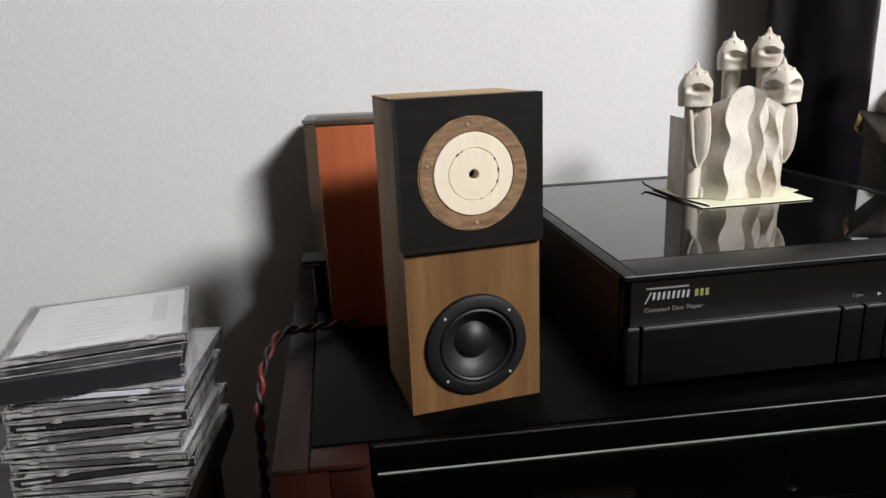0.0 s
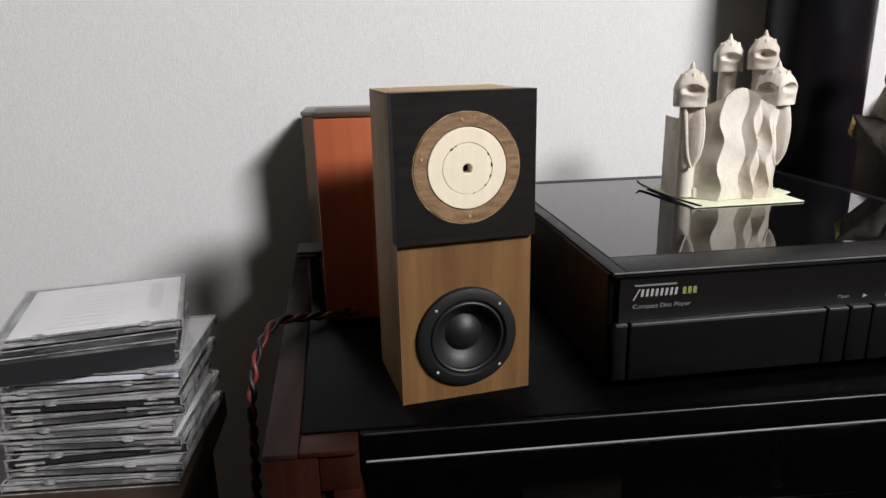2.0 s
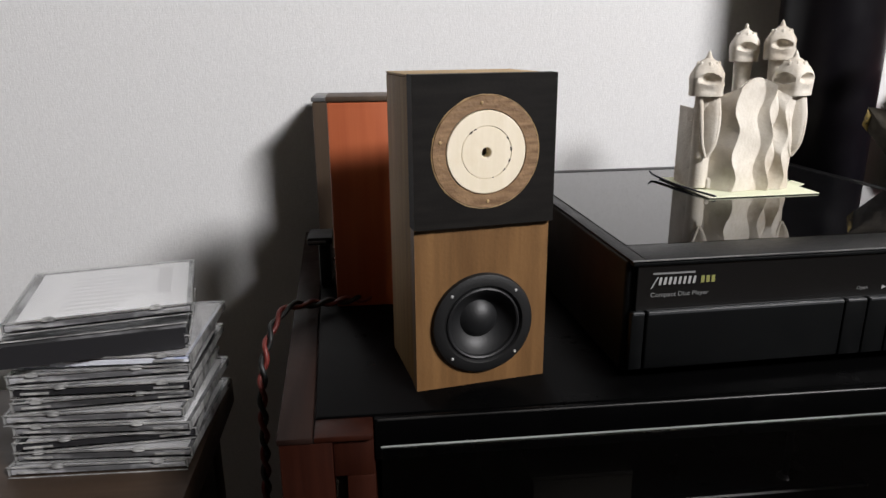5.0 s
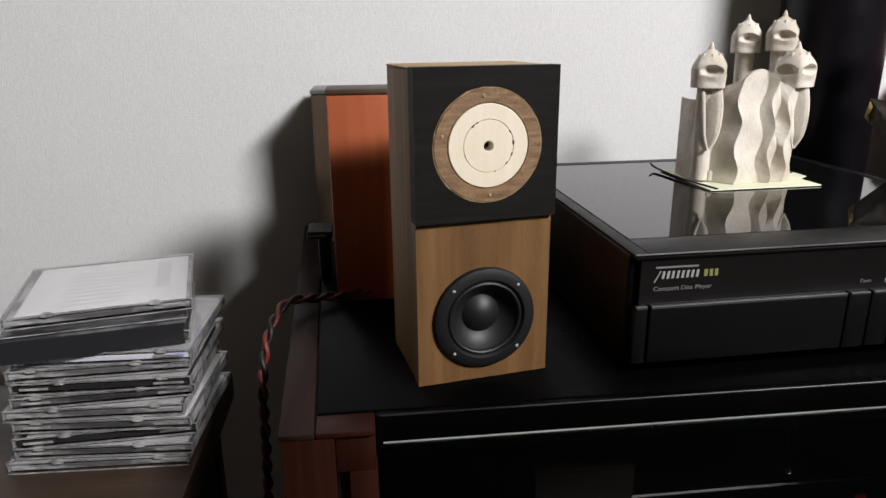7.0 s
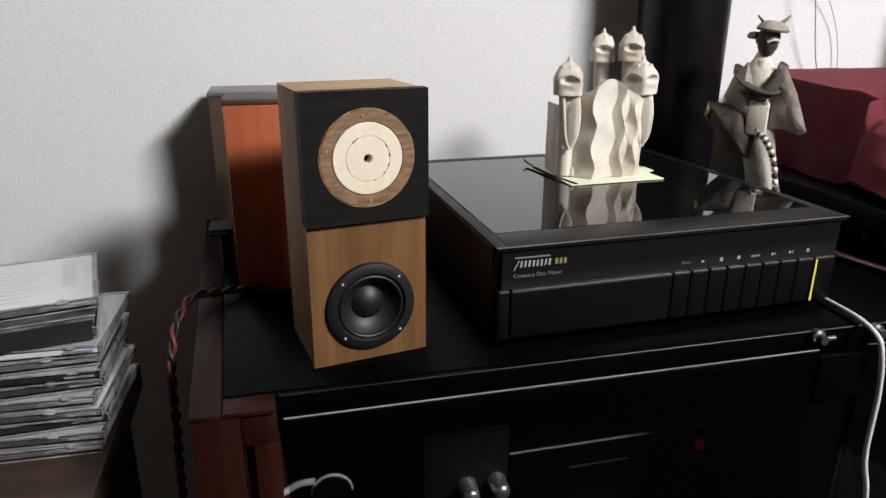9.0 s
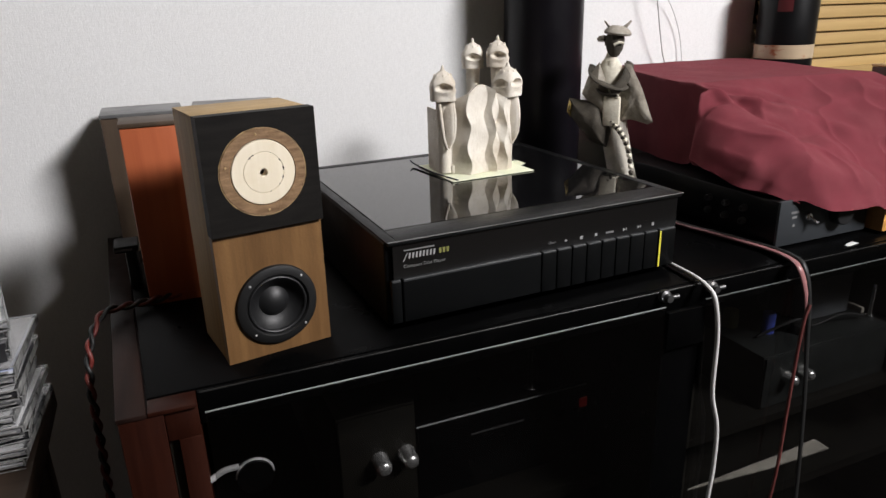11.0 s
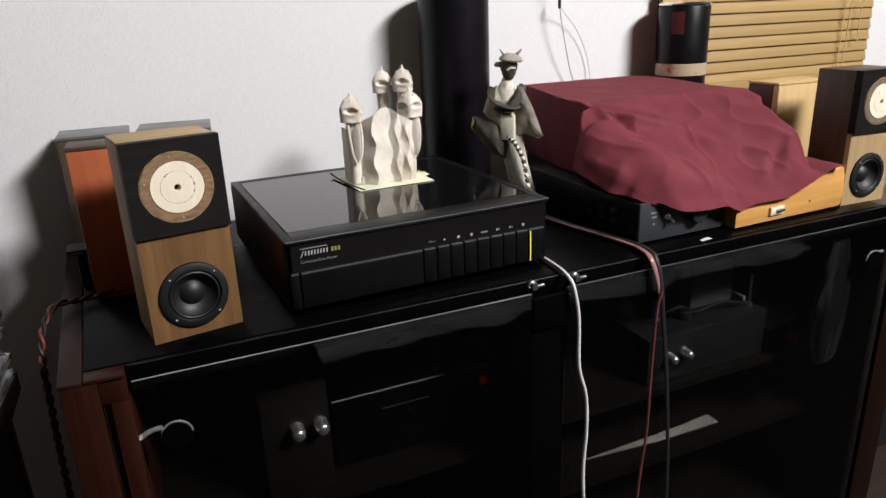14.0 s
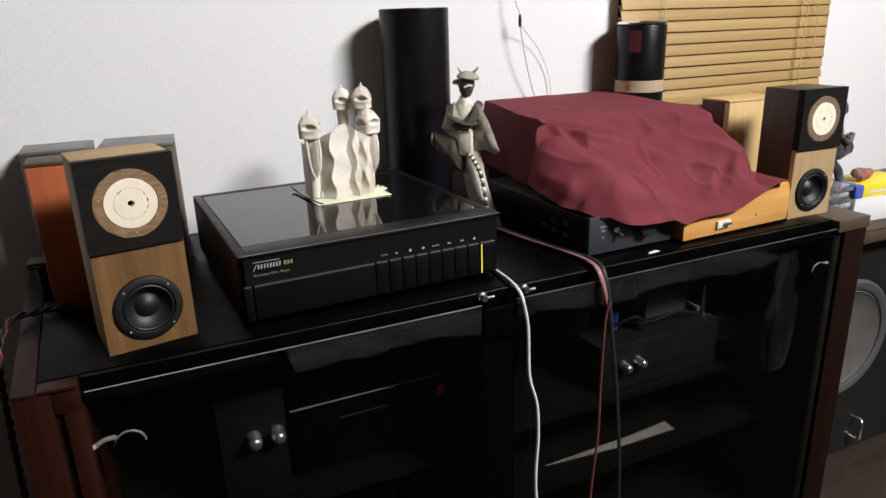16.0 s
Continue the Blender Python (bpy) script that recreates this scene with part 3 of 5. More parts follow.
def small_speaker(x, y, rz, side, lower, ring_wood, label):
    """A home-made box: veneered front below, black stained square panel with a turned wooden disc above."""
    s = thing("bookshelf_speaker", x, y, RT, rz, label, "loudspeaker", "pair of home-made loudspeakers")
    w, d, h = 0.0914, 0.074, 0.2055
    zc = 0.1125  # lower edge of the black panel
    part("cabinet", box(-w / 2 + 0.0005, w / 2 - 0.0005, 0.0135, d, 0.0, h - 0.001, 0.0008), side, s)
    sides = bmesh.new()
    for e in (-1, 1):
        box(min(e * (w / 2 - 0.0005), e * (w / 2 - 0.009)), max(e * (w / 2 - 0.0005), e * (w / 2 - 0.009)), 0.008, 0.0134, 0.0, h - 0.001, bm=sides)
    part("side_lip", sides, side, s)
    part("front_baffle", holed_board(-w / 2, w / 2, 0.0, zc - 0.0002, 0.0, 0.0078, 0, 0.0445, 0.0272), lower, s, "brown veneered lower front")
    part("top_board", box(-w / 2 + 0.0002, w / 2 - 0.0002, 0.004, d - 0.0005, h - 0.0008, h + 0.0006, 0.0005), PLYEDGE if side is SIDEWOOD else side, s)
    # the black panel has a round hole
    cz, pw = 0.1592, w / 2 + 0.0008
    b = holed_board(-pw, pw, zc, h + 0.001, -0.0045, 0.0077, 0, cz, 0.0352)
    part("upper_panel", b, BLACKWOOD, s, "matt black stained square panel")
    up = pose(0, -0.0045, cz) @ FACING
    ring = part("disc_ring", lathe([(0.0262, -0.012), (0.0262, 0.0002), (0.0266, 0.0008), (0.0344, 0.0008), (0.0347, 0.0003), (0.0347, -0.012)], up, 64, close=True), ring_wood, s, "turned brown wooden ring")
    edge_ring = [up @ Vector(((0.0351 + 0.0003 * noise.noise(Vector((i * 0.9, x * 9, 1)))) * math.cos(2 * math.pi * i / 96), (0.0351 + 0.0003 * noise.noise(Vector((i * 0.9, x * 9, 1)))) * math.sin(2 * math.pi * i / 96), 0.0001)) for i in range(97)]
    part("chipped_edge", sweep(edge_ring, lambda t: 0.00018 + 0.00055 * max(0.0, noise.noise(Vector((math.cos(6.283 * t) * 5, math.sin(6.283 * t) * 5, x * 7))) + 0.05), 6), PLYEDGE, s, "chipped bare wood round the ring")
    for a in (1.68, 2.9, 4.75):
        part("plug", lathe([(0, 0.0016), (0.0009, 0.0014), (0.0012, 0.0006), (0.0012, 0)], up @ pose(0.0305 * math.cos(a), 0.0305 * math.sin(a), 0.0), 10), PLYEDGE, ring)
    part("wooden_disc", lathe([(0.0163, -0.01), (0.0163, 0.0008), (0.0166, 0.0012), (0.0253, 0.0012), (0.0257, 0.0008), (0.0257, -0.01)], up, 64, close=True), PALEWOOD, s, "pale wooden disc")
    part("hub_disc", lathe([(0.0032, -0.01), (0.0031, 0.0008), (0.0035, 0.0011), (0.0158, 0.0011), (0.0161, 0.0008), (0.0161, -0.01)], up, 48, close=True), PALEWOOD, s, "pale wooden centre with a drilled hole")
    part("hole_backing", lathe([(0, -0.008), (0.0345, -0.008)], up, 32), CRACK, s)
    for a, g in ((2.25, 1.3), (2.05, 0.8), (0.55, 1.0), (0.1, 1.4), (-0.35, 1.1), (-0.75, 0.8), (-1.3, 0.6)):
        part("joint_chip", lathe([(0, 0.00135), (0.0005 * g, 0.0013), (0.0007 * g, 0.0009)], up @ pose(0.0161 * math.cos(a), 0.0161 * math.sin(a), 0, 0, 0, 57.3 * a) @ Matrix.Diagonal((0.8, 1.9, 1, 1)), 7), CRACK, s)
    # the driver
    dr = pose(0, 0, 0.0445) @ FACING
    drv = part("woofer_frame", lathe([(0.0255, -0.001), (0.0258, 0.0022), (0.0275, 0.0042), (0.0318, 0.0042), (0.0345, 0.003), (0.0352, 0.0012), (0.0352, -0.002)], dr, 64), PLASTIC, s, "round black driver frame")
    part("surround", lathe([(0.0258, 0.0018), (0.0252, 0.0031), (0.0243, 0.0035), (0.0234, 0.0028), (0.0228, 0.0008)], dr, 64), RUBBER, drv)
    part("cone", lathe([(0.0229, 0.0008), (0.0215, -0.0012), (0.019, -0.004), (0.016, -0.0062), (0.0135, -0.0074), (0.0125, -0.0078)], dr, 64), CONE, drv)
    part("dust_cap", lathe([(0, -0.0012), (0.003, -0.0014), (0.007, -0.0026), (0.0108, -0.005), (0.0136, -0.0078)], dr, 48), CONE, drv)
    for a in (45, 135, 225, 315):
        q = dr @ pose(0.0312 * math.cos(radians(a)), 0.0312 * math.sin(radians(a)), 0.0042)
        part("screw", lathe([(0, 0.0008), (0.0007, 0.0006), (0.0011, 0.0001), (0.0012, -0.001)], q, 12), PEARL, drv)
    return s


small_speaker(0.0755, 0.4215, 10.0, SIDEWOOD, WALNUT, RINGWOOD, "small two-tone wooden loudspeaker with pale wooden disc, beside the disc player")
small_speaker(1.0835, 0.4155, -2.0, DARKSIDE, RIGHTWOOD, DULLRING, "small two-tone wooden loudspeaker with dark sides, at the rack's end")


def rear_box(x, y, rz, w, d, h, front, side, top, label):
    s = thing("rear_speaker", x, y, RT, rz, label, "loudspeaker")
    part("cabinet", box(0, w, 0.012, d, 0, h - 0.0045, 0.0015), side, s)
    part("front_panel", box(0.0005, w - 0.0005, 0, 0.0118, 0, h - 0.005, 0.0012), front, s)
    part("top_board", box(-0.0005, w + 0.0005, 0.001, d + 0.001, h - 0.0042, h, 0.0008), top, s)
    return s


rear_box(-0.029, 0.577, 0.0, 0.1, 0.05, 0.183, ORANGE, DARKBROWN, DARKBROWN, "orange-red veneered loudspeaker panel behind the small speaker")
rear_box(-0.0555, 0.765, 0.0, 0.092, 0.078, 0.169, DARKBROWN, DARKBROWN, GREYTOP, "dark box with grey top, standing against the wall")
rear_box(0.043, 0.735, -6.0, 0.098, 0.09, 0.171, DARKBROWN, DARKBROWN, GREYTOP, "dark box with grey top, beside its twin")
rear_box(1.045, 0.565, 0.0, 0.12, 0.064, 0.177, TANWOOD, MAROON, TANWOOD, "tan wooden loudspeaker with maroon sides behind the small speaker")


clip = thing("black_adaptor", -0.047, 0.632, RT, 0, "small black adaptor with a bright edge behind the loudspeakers", "adaptor")
part("body", box(0.0, 0.012, 0, 0.03, 0, 0.042, 0.003), PLASTIC, clip)
part("cap", box(-0.01, 0.014, -0.002, 0.032, 0.0422, 0.05, 0.002), PLASTIC, clip)
part("bright_edge", box(-0.009, 0.008, -0.003, -0.0021, 0.0445, 0.047, 0.0004, 1), DIMSTEEL, clip)


# ---- disc player ----
pl = thing("disc_player", 0.170, 0.4065, RT, 2.2, "black disc player with glass top and row of keys", "disc player")
PW, PD = 0.333, 0.326
for fx in (0.03, PW - 0.03):
    for fy in (0.04, PD - 0.04):
        part("foot", lathe([(0, 0), (0.012, 0), (0.014, 0.002), (0.014, 0.0065), (0, 0.0065)], pose(fx, fy, 0), 20), RUBBER, pl)
shell = bmesh.new()
box(0, PW, 0.006, PD, 0.0065, 0.0865, 0.003, 3, shell)
part("case", shell, POWDER, pl, "black textured metal case")
rim = bmesh.new()
for a in ((0.0005, 0.0105, 0.0, PD), (PW - 0.0105, PW - 0.0005, 0.0, PD), (0.0107, PW - 0.0107, 0.0, 0.034), (0.0107, PW - 0.0107, PD - 0.014, PD)):
    box(a[0], a[1], a[2], a[3], 0.0867, 0.0885, 0.0008, 2, rim)
part("top_rim", rim, POWDER, pl)
part("glass_top", box(0.0118, PW - 0.0118, 0.0352, PD - 0.0152, 0.0868, 0.0882, 0.0003, 1), BLACKGLASS, pl, "glossy black glass top")
# pale strip painted as the highlight along the lid's front edge
part("lid_glint", box(0.001, PW - 0.001, -0.0008, 0.0, 0.0877, 0.0885), LIDLINE, pl)
part("lid_edge", box(0.002, PW - 0.002, -0.0003, 0.006, 0.0842, 0.0864, 0.0006), KEYMETAL, pl)
part("display_window", box(0.006, PW - 0.006, 0.0016, 0.0058, 0.0521, 0.084, 0.0004, 1), DISPLAY, pl, "smoked display window")
part("end_cheek", box(0.003, 0.0125, -0.0005, 0.0058, 0.0105, 0.0518, 0.0012), KEYMETAL, pl)
dw = part("drawer_front", box(0.0133, 0.158, -0.0012, 0.0058, 0.0105, 0.0518, 0.0016, 3), KEYMETAL, pl, "wide drawer front with a painted glint along its upper edge")
# paler strips paint the glint on the upper edges of drawer, cheek, keys
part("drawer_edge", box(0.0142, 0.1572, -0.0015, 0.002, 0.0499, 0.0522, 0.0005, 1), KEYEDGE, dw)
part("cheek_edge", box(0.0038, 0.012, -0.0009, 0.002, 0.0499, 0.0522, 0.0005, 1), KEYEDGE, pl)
keys_x = [0.1588, 0.1762, 0.194, 0.2118, 0.23, 0.2478, 0.266, 0.2845, 0.3028, 0.3265]
for a, c in zip(keys_x, keys_x[1:]):
    ky = part("key", box(a, c - 0.0007, -0.0012, 0.0058, 0.0105, 0.0518, 0.0014, 2), KEYMETAL, pl)
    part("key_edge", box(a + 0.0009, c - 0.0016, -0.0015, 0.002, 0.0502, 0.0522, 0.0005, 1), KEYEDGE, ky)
part("yellow_strip", box(0.3032, 0.3056, -0.0022, -0.0014, 0.0108, 0.0505, 0.0003, 1), YELLOW, pl, "bright yellow strip")
FY = 0.0013
# badge: slanted strokes and bars in place of the maker's mark
bad = bmesh.new()
prism([(0.0155, 0.068), (0.0164, 0.068), (0.0205, 0.0757), (0.0196, 0.0757)], 0.0003, pose(0, FY, 0), bad)
for i in range(8):
    x0 = 0.0208 + 0.0034 * i
    prism([(x0, 0.0702), (x0 + 0.0017, 0.0702), (x0 + 0.0024, 0.0753), (x0 + 0.0007, 0.0753)], 0.0003, pose(0, FY, 0), bad)
part("badge", bad, INK, pl, "slanted silver badge")
num = bmesh.new()
for a in (0.0505, 0.0542, 0.0579):
    box(a, a + 0.0024, FY, FY + 0.0003, 0.0703, 0.0752, bm=num)
part("badge_number", num, YELLOWINK, pl)
part("small_line", box(0.0165, 0.046, FY, FY + 0.0003, 0.0775, 0.0787), INKDIM, pl)
writing("print", "Compact Disc Player", 0.0043, 0.0155, FY, 0.062, INKDIM, pl, 0.041)
writing("print", "Open", 0.0034, 0.1665, FY, 0.0585, INKDIM, pl, 0.0085)
for k, a in enumerate((0.186, 0.204, 0.2215, 0.2365, 0.257, 0.2755, 0.294)):
    b = bmesh.new()
    if k in (0, 4, 5):
        prism([(a, 0.0575), (a + 0.0034, 0.0591), (a, 0.0607)], 0.0003, pose(0, FY, 0), b)
        if k > 3:
            box(a + 0.0036, a + 0.0043, FY, FY + 0.0003, 0.0575, 0.0607, bm=b)
    elif k == 3:
        box(a - 0.001, a + 0.0085, FY, FY + 0.0003, 0.0582, 0.06, bm=b)
    else:
        box(a, a + 0.0032, FY, FY + 0.0003, 0.0575, 0.0607, bm=b)
    part("key_symbol", b, INK if k != 3 else INKDIM, pl)


# ---- carved ornament on the player ----
PT = RT + 0.0885
mt = thing("paper_mat", 0.36, 0.6275, PT, 3.0, "square pale green paper mat with navy trim", "mat")
part("sheet", box(-0.057, 0.053, -0.051, 0.047, 0.0002, 0.0012, 0.0003, 1), PALEPAPER, mt)
part("under_sheet", box(-0.052, 0.05, -0.048, 0.044, 0.0, 0.00015), NAVY, mt)
part("curled_corner", prism([(0.0, 0.0), (0.012, 0.004), (0.013, 0.0048), (0.0, 0.0012)], 0.02, pose(0.0525, -0.02, 0.0) @ Matrix.Diagonal((0.6, 1, 0.6, 1))), PALEPAPER, mt)
part("left_trim", sweep(smooth_path([(-0.05, -0.05, 0.0018), (-0.058, 0.0, 0.0018), (-0.06, 0.05, 0.003), (-0.062, 0.058, 0.006)]), 0.0018, 8, flat=0.5), NAVY, mt, "dark trim with a frayed end")
for a in (0.0, 0.007):
    part("tassel", sweep(smooth_path([(0.052, 0.0 + a * 0.3, 0.0015), (0.056, 0.002 + a, 0.002), (0.059, 0.002 + a, 0.003)], 5), lambda t: 0.0009 * (1.3 - t), 6), PALEPAPER, mt)


def helmet(b, m, s=1.0):
    """A helmet with a ridge in front, flat jaw plates, hooded eye hollows, a point and small knobs."""
    n, rows = 64, 48
    rings = []
    for j in range(rows + 1):
        v = j / rows
        z = 0.0345 * v
        if v < 0.45:
            r = 0.0158 + 0.0008 * v / 0.45
        else:
            k = (v - 0.45) / 0.55
            r = 0.0155 * max(1 - k ** 1.7, 0.0) ** 0.85 + 0.0011
        ring = []
        for i in range(n):
            a = 2 * math.pi * i / n
            p = 1.5 + 0.5 * max(0, (v - 0.72) / 0.28)
            dia = (abs(math.cos(a)) ** p + abs(math.sin(a)) ** p) ** (-1 / p)
            rr = r * dia * 1.08
            for c in (-0.27, -0.73):
                da = ((a / math.pi - c + 1) % 2 - 1) * math.pi
                lid = 0.6 - 0.13 * (da / 0.6) ** 2
                sill = 0.31 + 0.07 * (da / 0.6) ** 2
                if abs(da) < 0.6 and sill < v < lid:
                    f = (v - sill) / max(lid - sill, 1e-3)
                    rr -= 0.0118 * max(math.sin(math.pi * min(f ** 0.75, 1)), 0.0) ** 0.5 * (1 - (abs(da) / 0.6) ** 4) * (0.5 + 0.5 * f)
                rr -= 0.0014 * math.exp(-((da / 0.4) ** 2) - ((v - 0.16) / 0.09) ** 2)
            ring.append(b.verts.new(m @ Vector((s * rr * math.cos(a), s * rr * math.sin(a), s * z))))
        rings.append(ring)
    for p, q in zip(rings, rings[1:]):
        for i in range(n):
            b.faces.new([p[i], p[(i + 1) % n], q[(i + 1) % n], q[i]])
    b.faces.new(rings[0][::-1]), b.faces.new(rings[-1])
    lathe([(0.0036 * s, 0.0325 * s), (0.0021 * s, 0.0362 * s), (0.0014 * s, 0.0385 * s), (0, 0.0405 * s)], m, 12, b)
    for a in (0.0, 0.8, 1.6, 2.4, 3.14, 4.0, 4.71, 5.4):
        q = m @ pose(s * 0.0092 * math.cos(a), s * 0.0092 * math.sin(a), s * 0.0275)
        lathe([(0.002 * s, -0.0015), (0.0012 * s, 0.0022 * s), (0, 0.0036 * s)], q, 8, b)


# the folded wall in plan: x, y, how far the arris wanders, and its phase
PLEATS = ((-0.046, 0.03, 0.0, 0), (-0.0485, 0.01, 0.0005, 0), (-0.049, -0.008, 0.0008, 0.5), (-0.042, -0.015, 0.0012, 1), (-0.037, -0.017, 0.002, 3.0), (-0.024, -0.037, 0.0034, 0.3), (-0.011, -0.033, 0.0012, 1.0), (0.0035, -0.029, 0.0035, 2.6), (0.0105, -0.036, 0.0034, 1.3), (0.0195, -0.0285, 0.003, 3.6), (0.027, -0.035, 0.0028, 0.2), (0.037, -0.0295, 0.0012, 1.2), (0.0425, -0.014, 0.0008, 2.0), (0.0435, 0.006, 0.0004, 0), (0.041, 0.03, 0.0, 0))


def ornament():
    s = bmesh.new()
    per, rows = 9, 60
    n = per * (len(PLEATS) - 1)
    inner, outer = [], []
    for j in range(rows + 1):
        v = j / rows
        pts = [Vector((x + 0.78 * w * math.sin(v * 2 * math.pi * 2.15 + ph), y + 0.5 * w * math.cos(v * 2 * math.pi * 2.15 + ph) + 0.004 * v * (y < 0), 0)) for x, y, w, ph in PLEATS]
        ro, ri = [], []
        for i in range(n + 1):
            k, f = divmod(i, per)
            f = f / per
            p = pts[k].lerp(pts[min(k + 1, len(pts) - 1)], f * f * (3 - 2 * f) * 0.45 + f * 0.55)
            h = 0.081 + 0.0215 * math.exp(-((p.x + 0.004) / 0.026) ** 2) + 0.004 * (p.x < -0.044)
            if p.y > 0:
                h -= 0.012
            grain = 0.00035 * noise.noise(Vector((p.x * 700, p.y * 700, v * 50)))
            ro.append(s.verts.new((p.x * (1 + grain * 20), p.y + grain, 0.001 + v * h)))
            ri.append(s.verts.new((p.x * 0.88, p.y * 0.86 + 0.004, 0.001 + v * (h - 0.0015))))
        outer.append(ro), inner.append(ri)
    for j in range(rows):
        for i in range(n):
            s.faces.new([outer[j][i], outer[j][i + 1], outer[j + 1][i + 1], outer[j + 1][i]])
            s.faces.new([inner[j][i], inner[j + 1][i], inner[j + 1][i + 1], inner[j][i + 1]])
    for i in range(n):
        s.faces.new([outer[rows][i], outer[rows][i + 1], inner[rows][i + 1], inner[rows][i]])
        s.faces.new([outer[0][i], inner[0][i], inner[0][i + 1], outer[0][i + 1]])
    for i in (0, n):
        for j in range(rows):
            s.faces.new([outer[j][i], outer[j + 1][i], inner[j + 1][i], inner[j][i]])
    box(-0.04, 0.04, -0.02, 0.03, 0.001, 0.012, 0.002, 2, s)
    for x, y, z, rz, sc in ((-0.0455, -0.013, 0.0875, 20, 0.98), (0.026, 0.0445, 0.1155, 18, 0.9), (0.0475, 0.02, 0.1175, 14, 0.92), (0.0395, -0.016, 0.0865, -24, 1.0)):
        helmet(s, pose(x, y, z, 0, 0, rz), sc)
        sweep(smooth_path([(x, y, z + 0.003), (x, y + 0.001, z * 0.6), (x * 0.94, y + 0.003, 0.003)], 6), lambda t: 0.009 - 0.0012 * math.sin(t * math.pi), 16, s)
        if y < 0:
            # hanging leaf under the jaw: a hollow tongue between two thin raised edges
            tongue = smooth_path([(x, y - 0.004, z + 0.003), (x, y - 0.0095, z - 0.018), (x, y - 0.0105, z - 0.04), (x, y - 0.0085, z - 0.054)], 6)
            sweep(tongue, lambda t: 0.0085 * math.sqrt(max(1.02 - t ** 2.4, 0.02)), 14, s, 0.22)
            for dx in (-0.0085, 0.0085):
                lap = smooth_path([(x + dx, y - 0.006, z + 0.002), (x + dx * 1.02, y - 0.0115, z - 0.02), (x + dx * 0.75, y - 0.0125, z - 0.042), (x + dx * 0.08, y - 0.0105, z - 0.0555)], 6)
                sweep(lap, lambda t: 0.0021 * (1.05 - 0.4 * t * t), 10, s)
    return s


orn = part("carved_ornament", ornament(), STONE, None, "", 50)
orn.matrix_basis = pose(0.357, 0.628, PT + 0.0006, 0, 0, 4)
tagged(orn, "cream carved ornament with rippled wall and four helmeted chimney heads", "ornament")


# ---- tall black tube and paper doll behind the player ----
tube = thing("black_tube", 0.549, 0.79, RT, 0, "tall satin black cylinder standing against the wall", "tube")
tube.scale = (0.91, 0.91, 1.0)
part("body", lathe([(0.06, 0.0), (0.0632, 0.001), (0.0635, 0.002), (0.0635, 0.3405)], None, 72), TUBEMAT, tube)
part("rim", lathe([(0.0635, 0.3407), (0.0637, 0.343), (0.063, 0.3446), (0.0615, 0.3446), (0.0611, 0.343), (0.0611, 0.331)], None, 72), TUBEMAT, tube)
part("sunk_lid", lathe([(0.0611, 0.3308), (0, 0.3308)], None, 72), BLACKBOARD, tube)


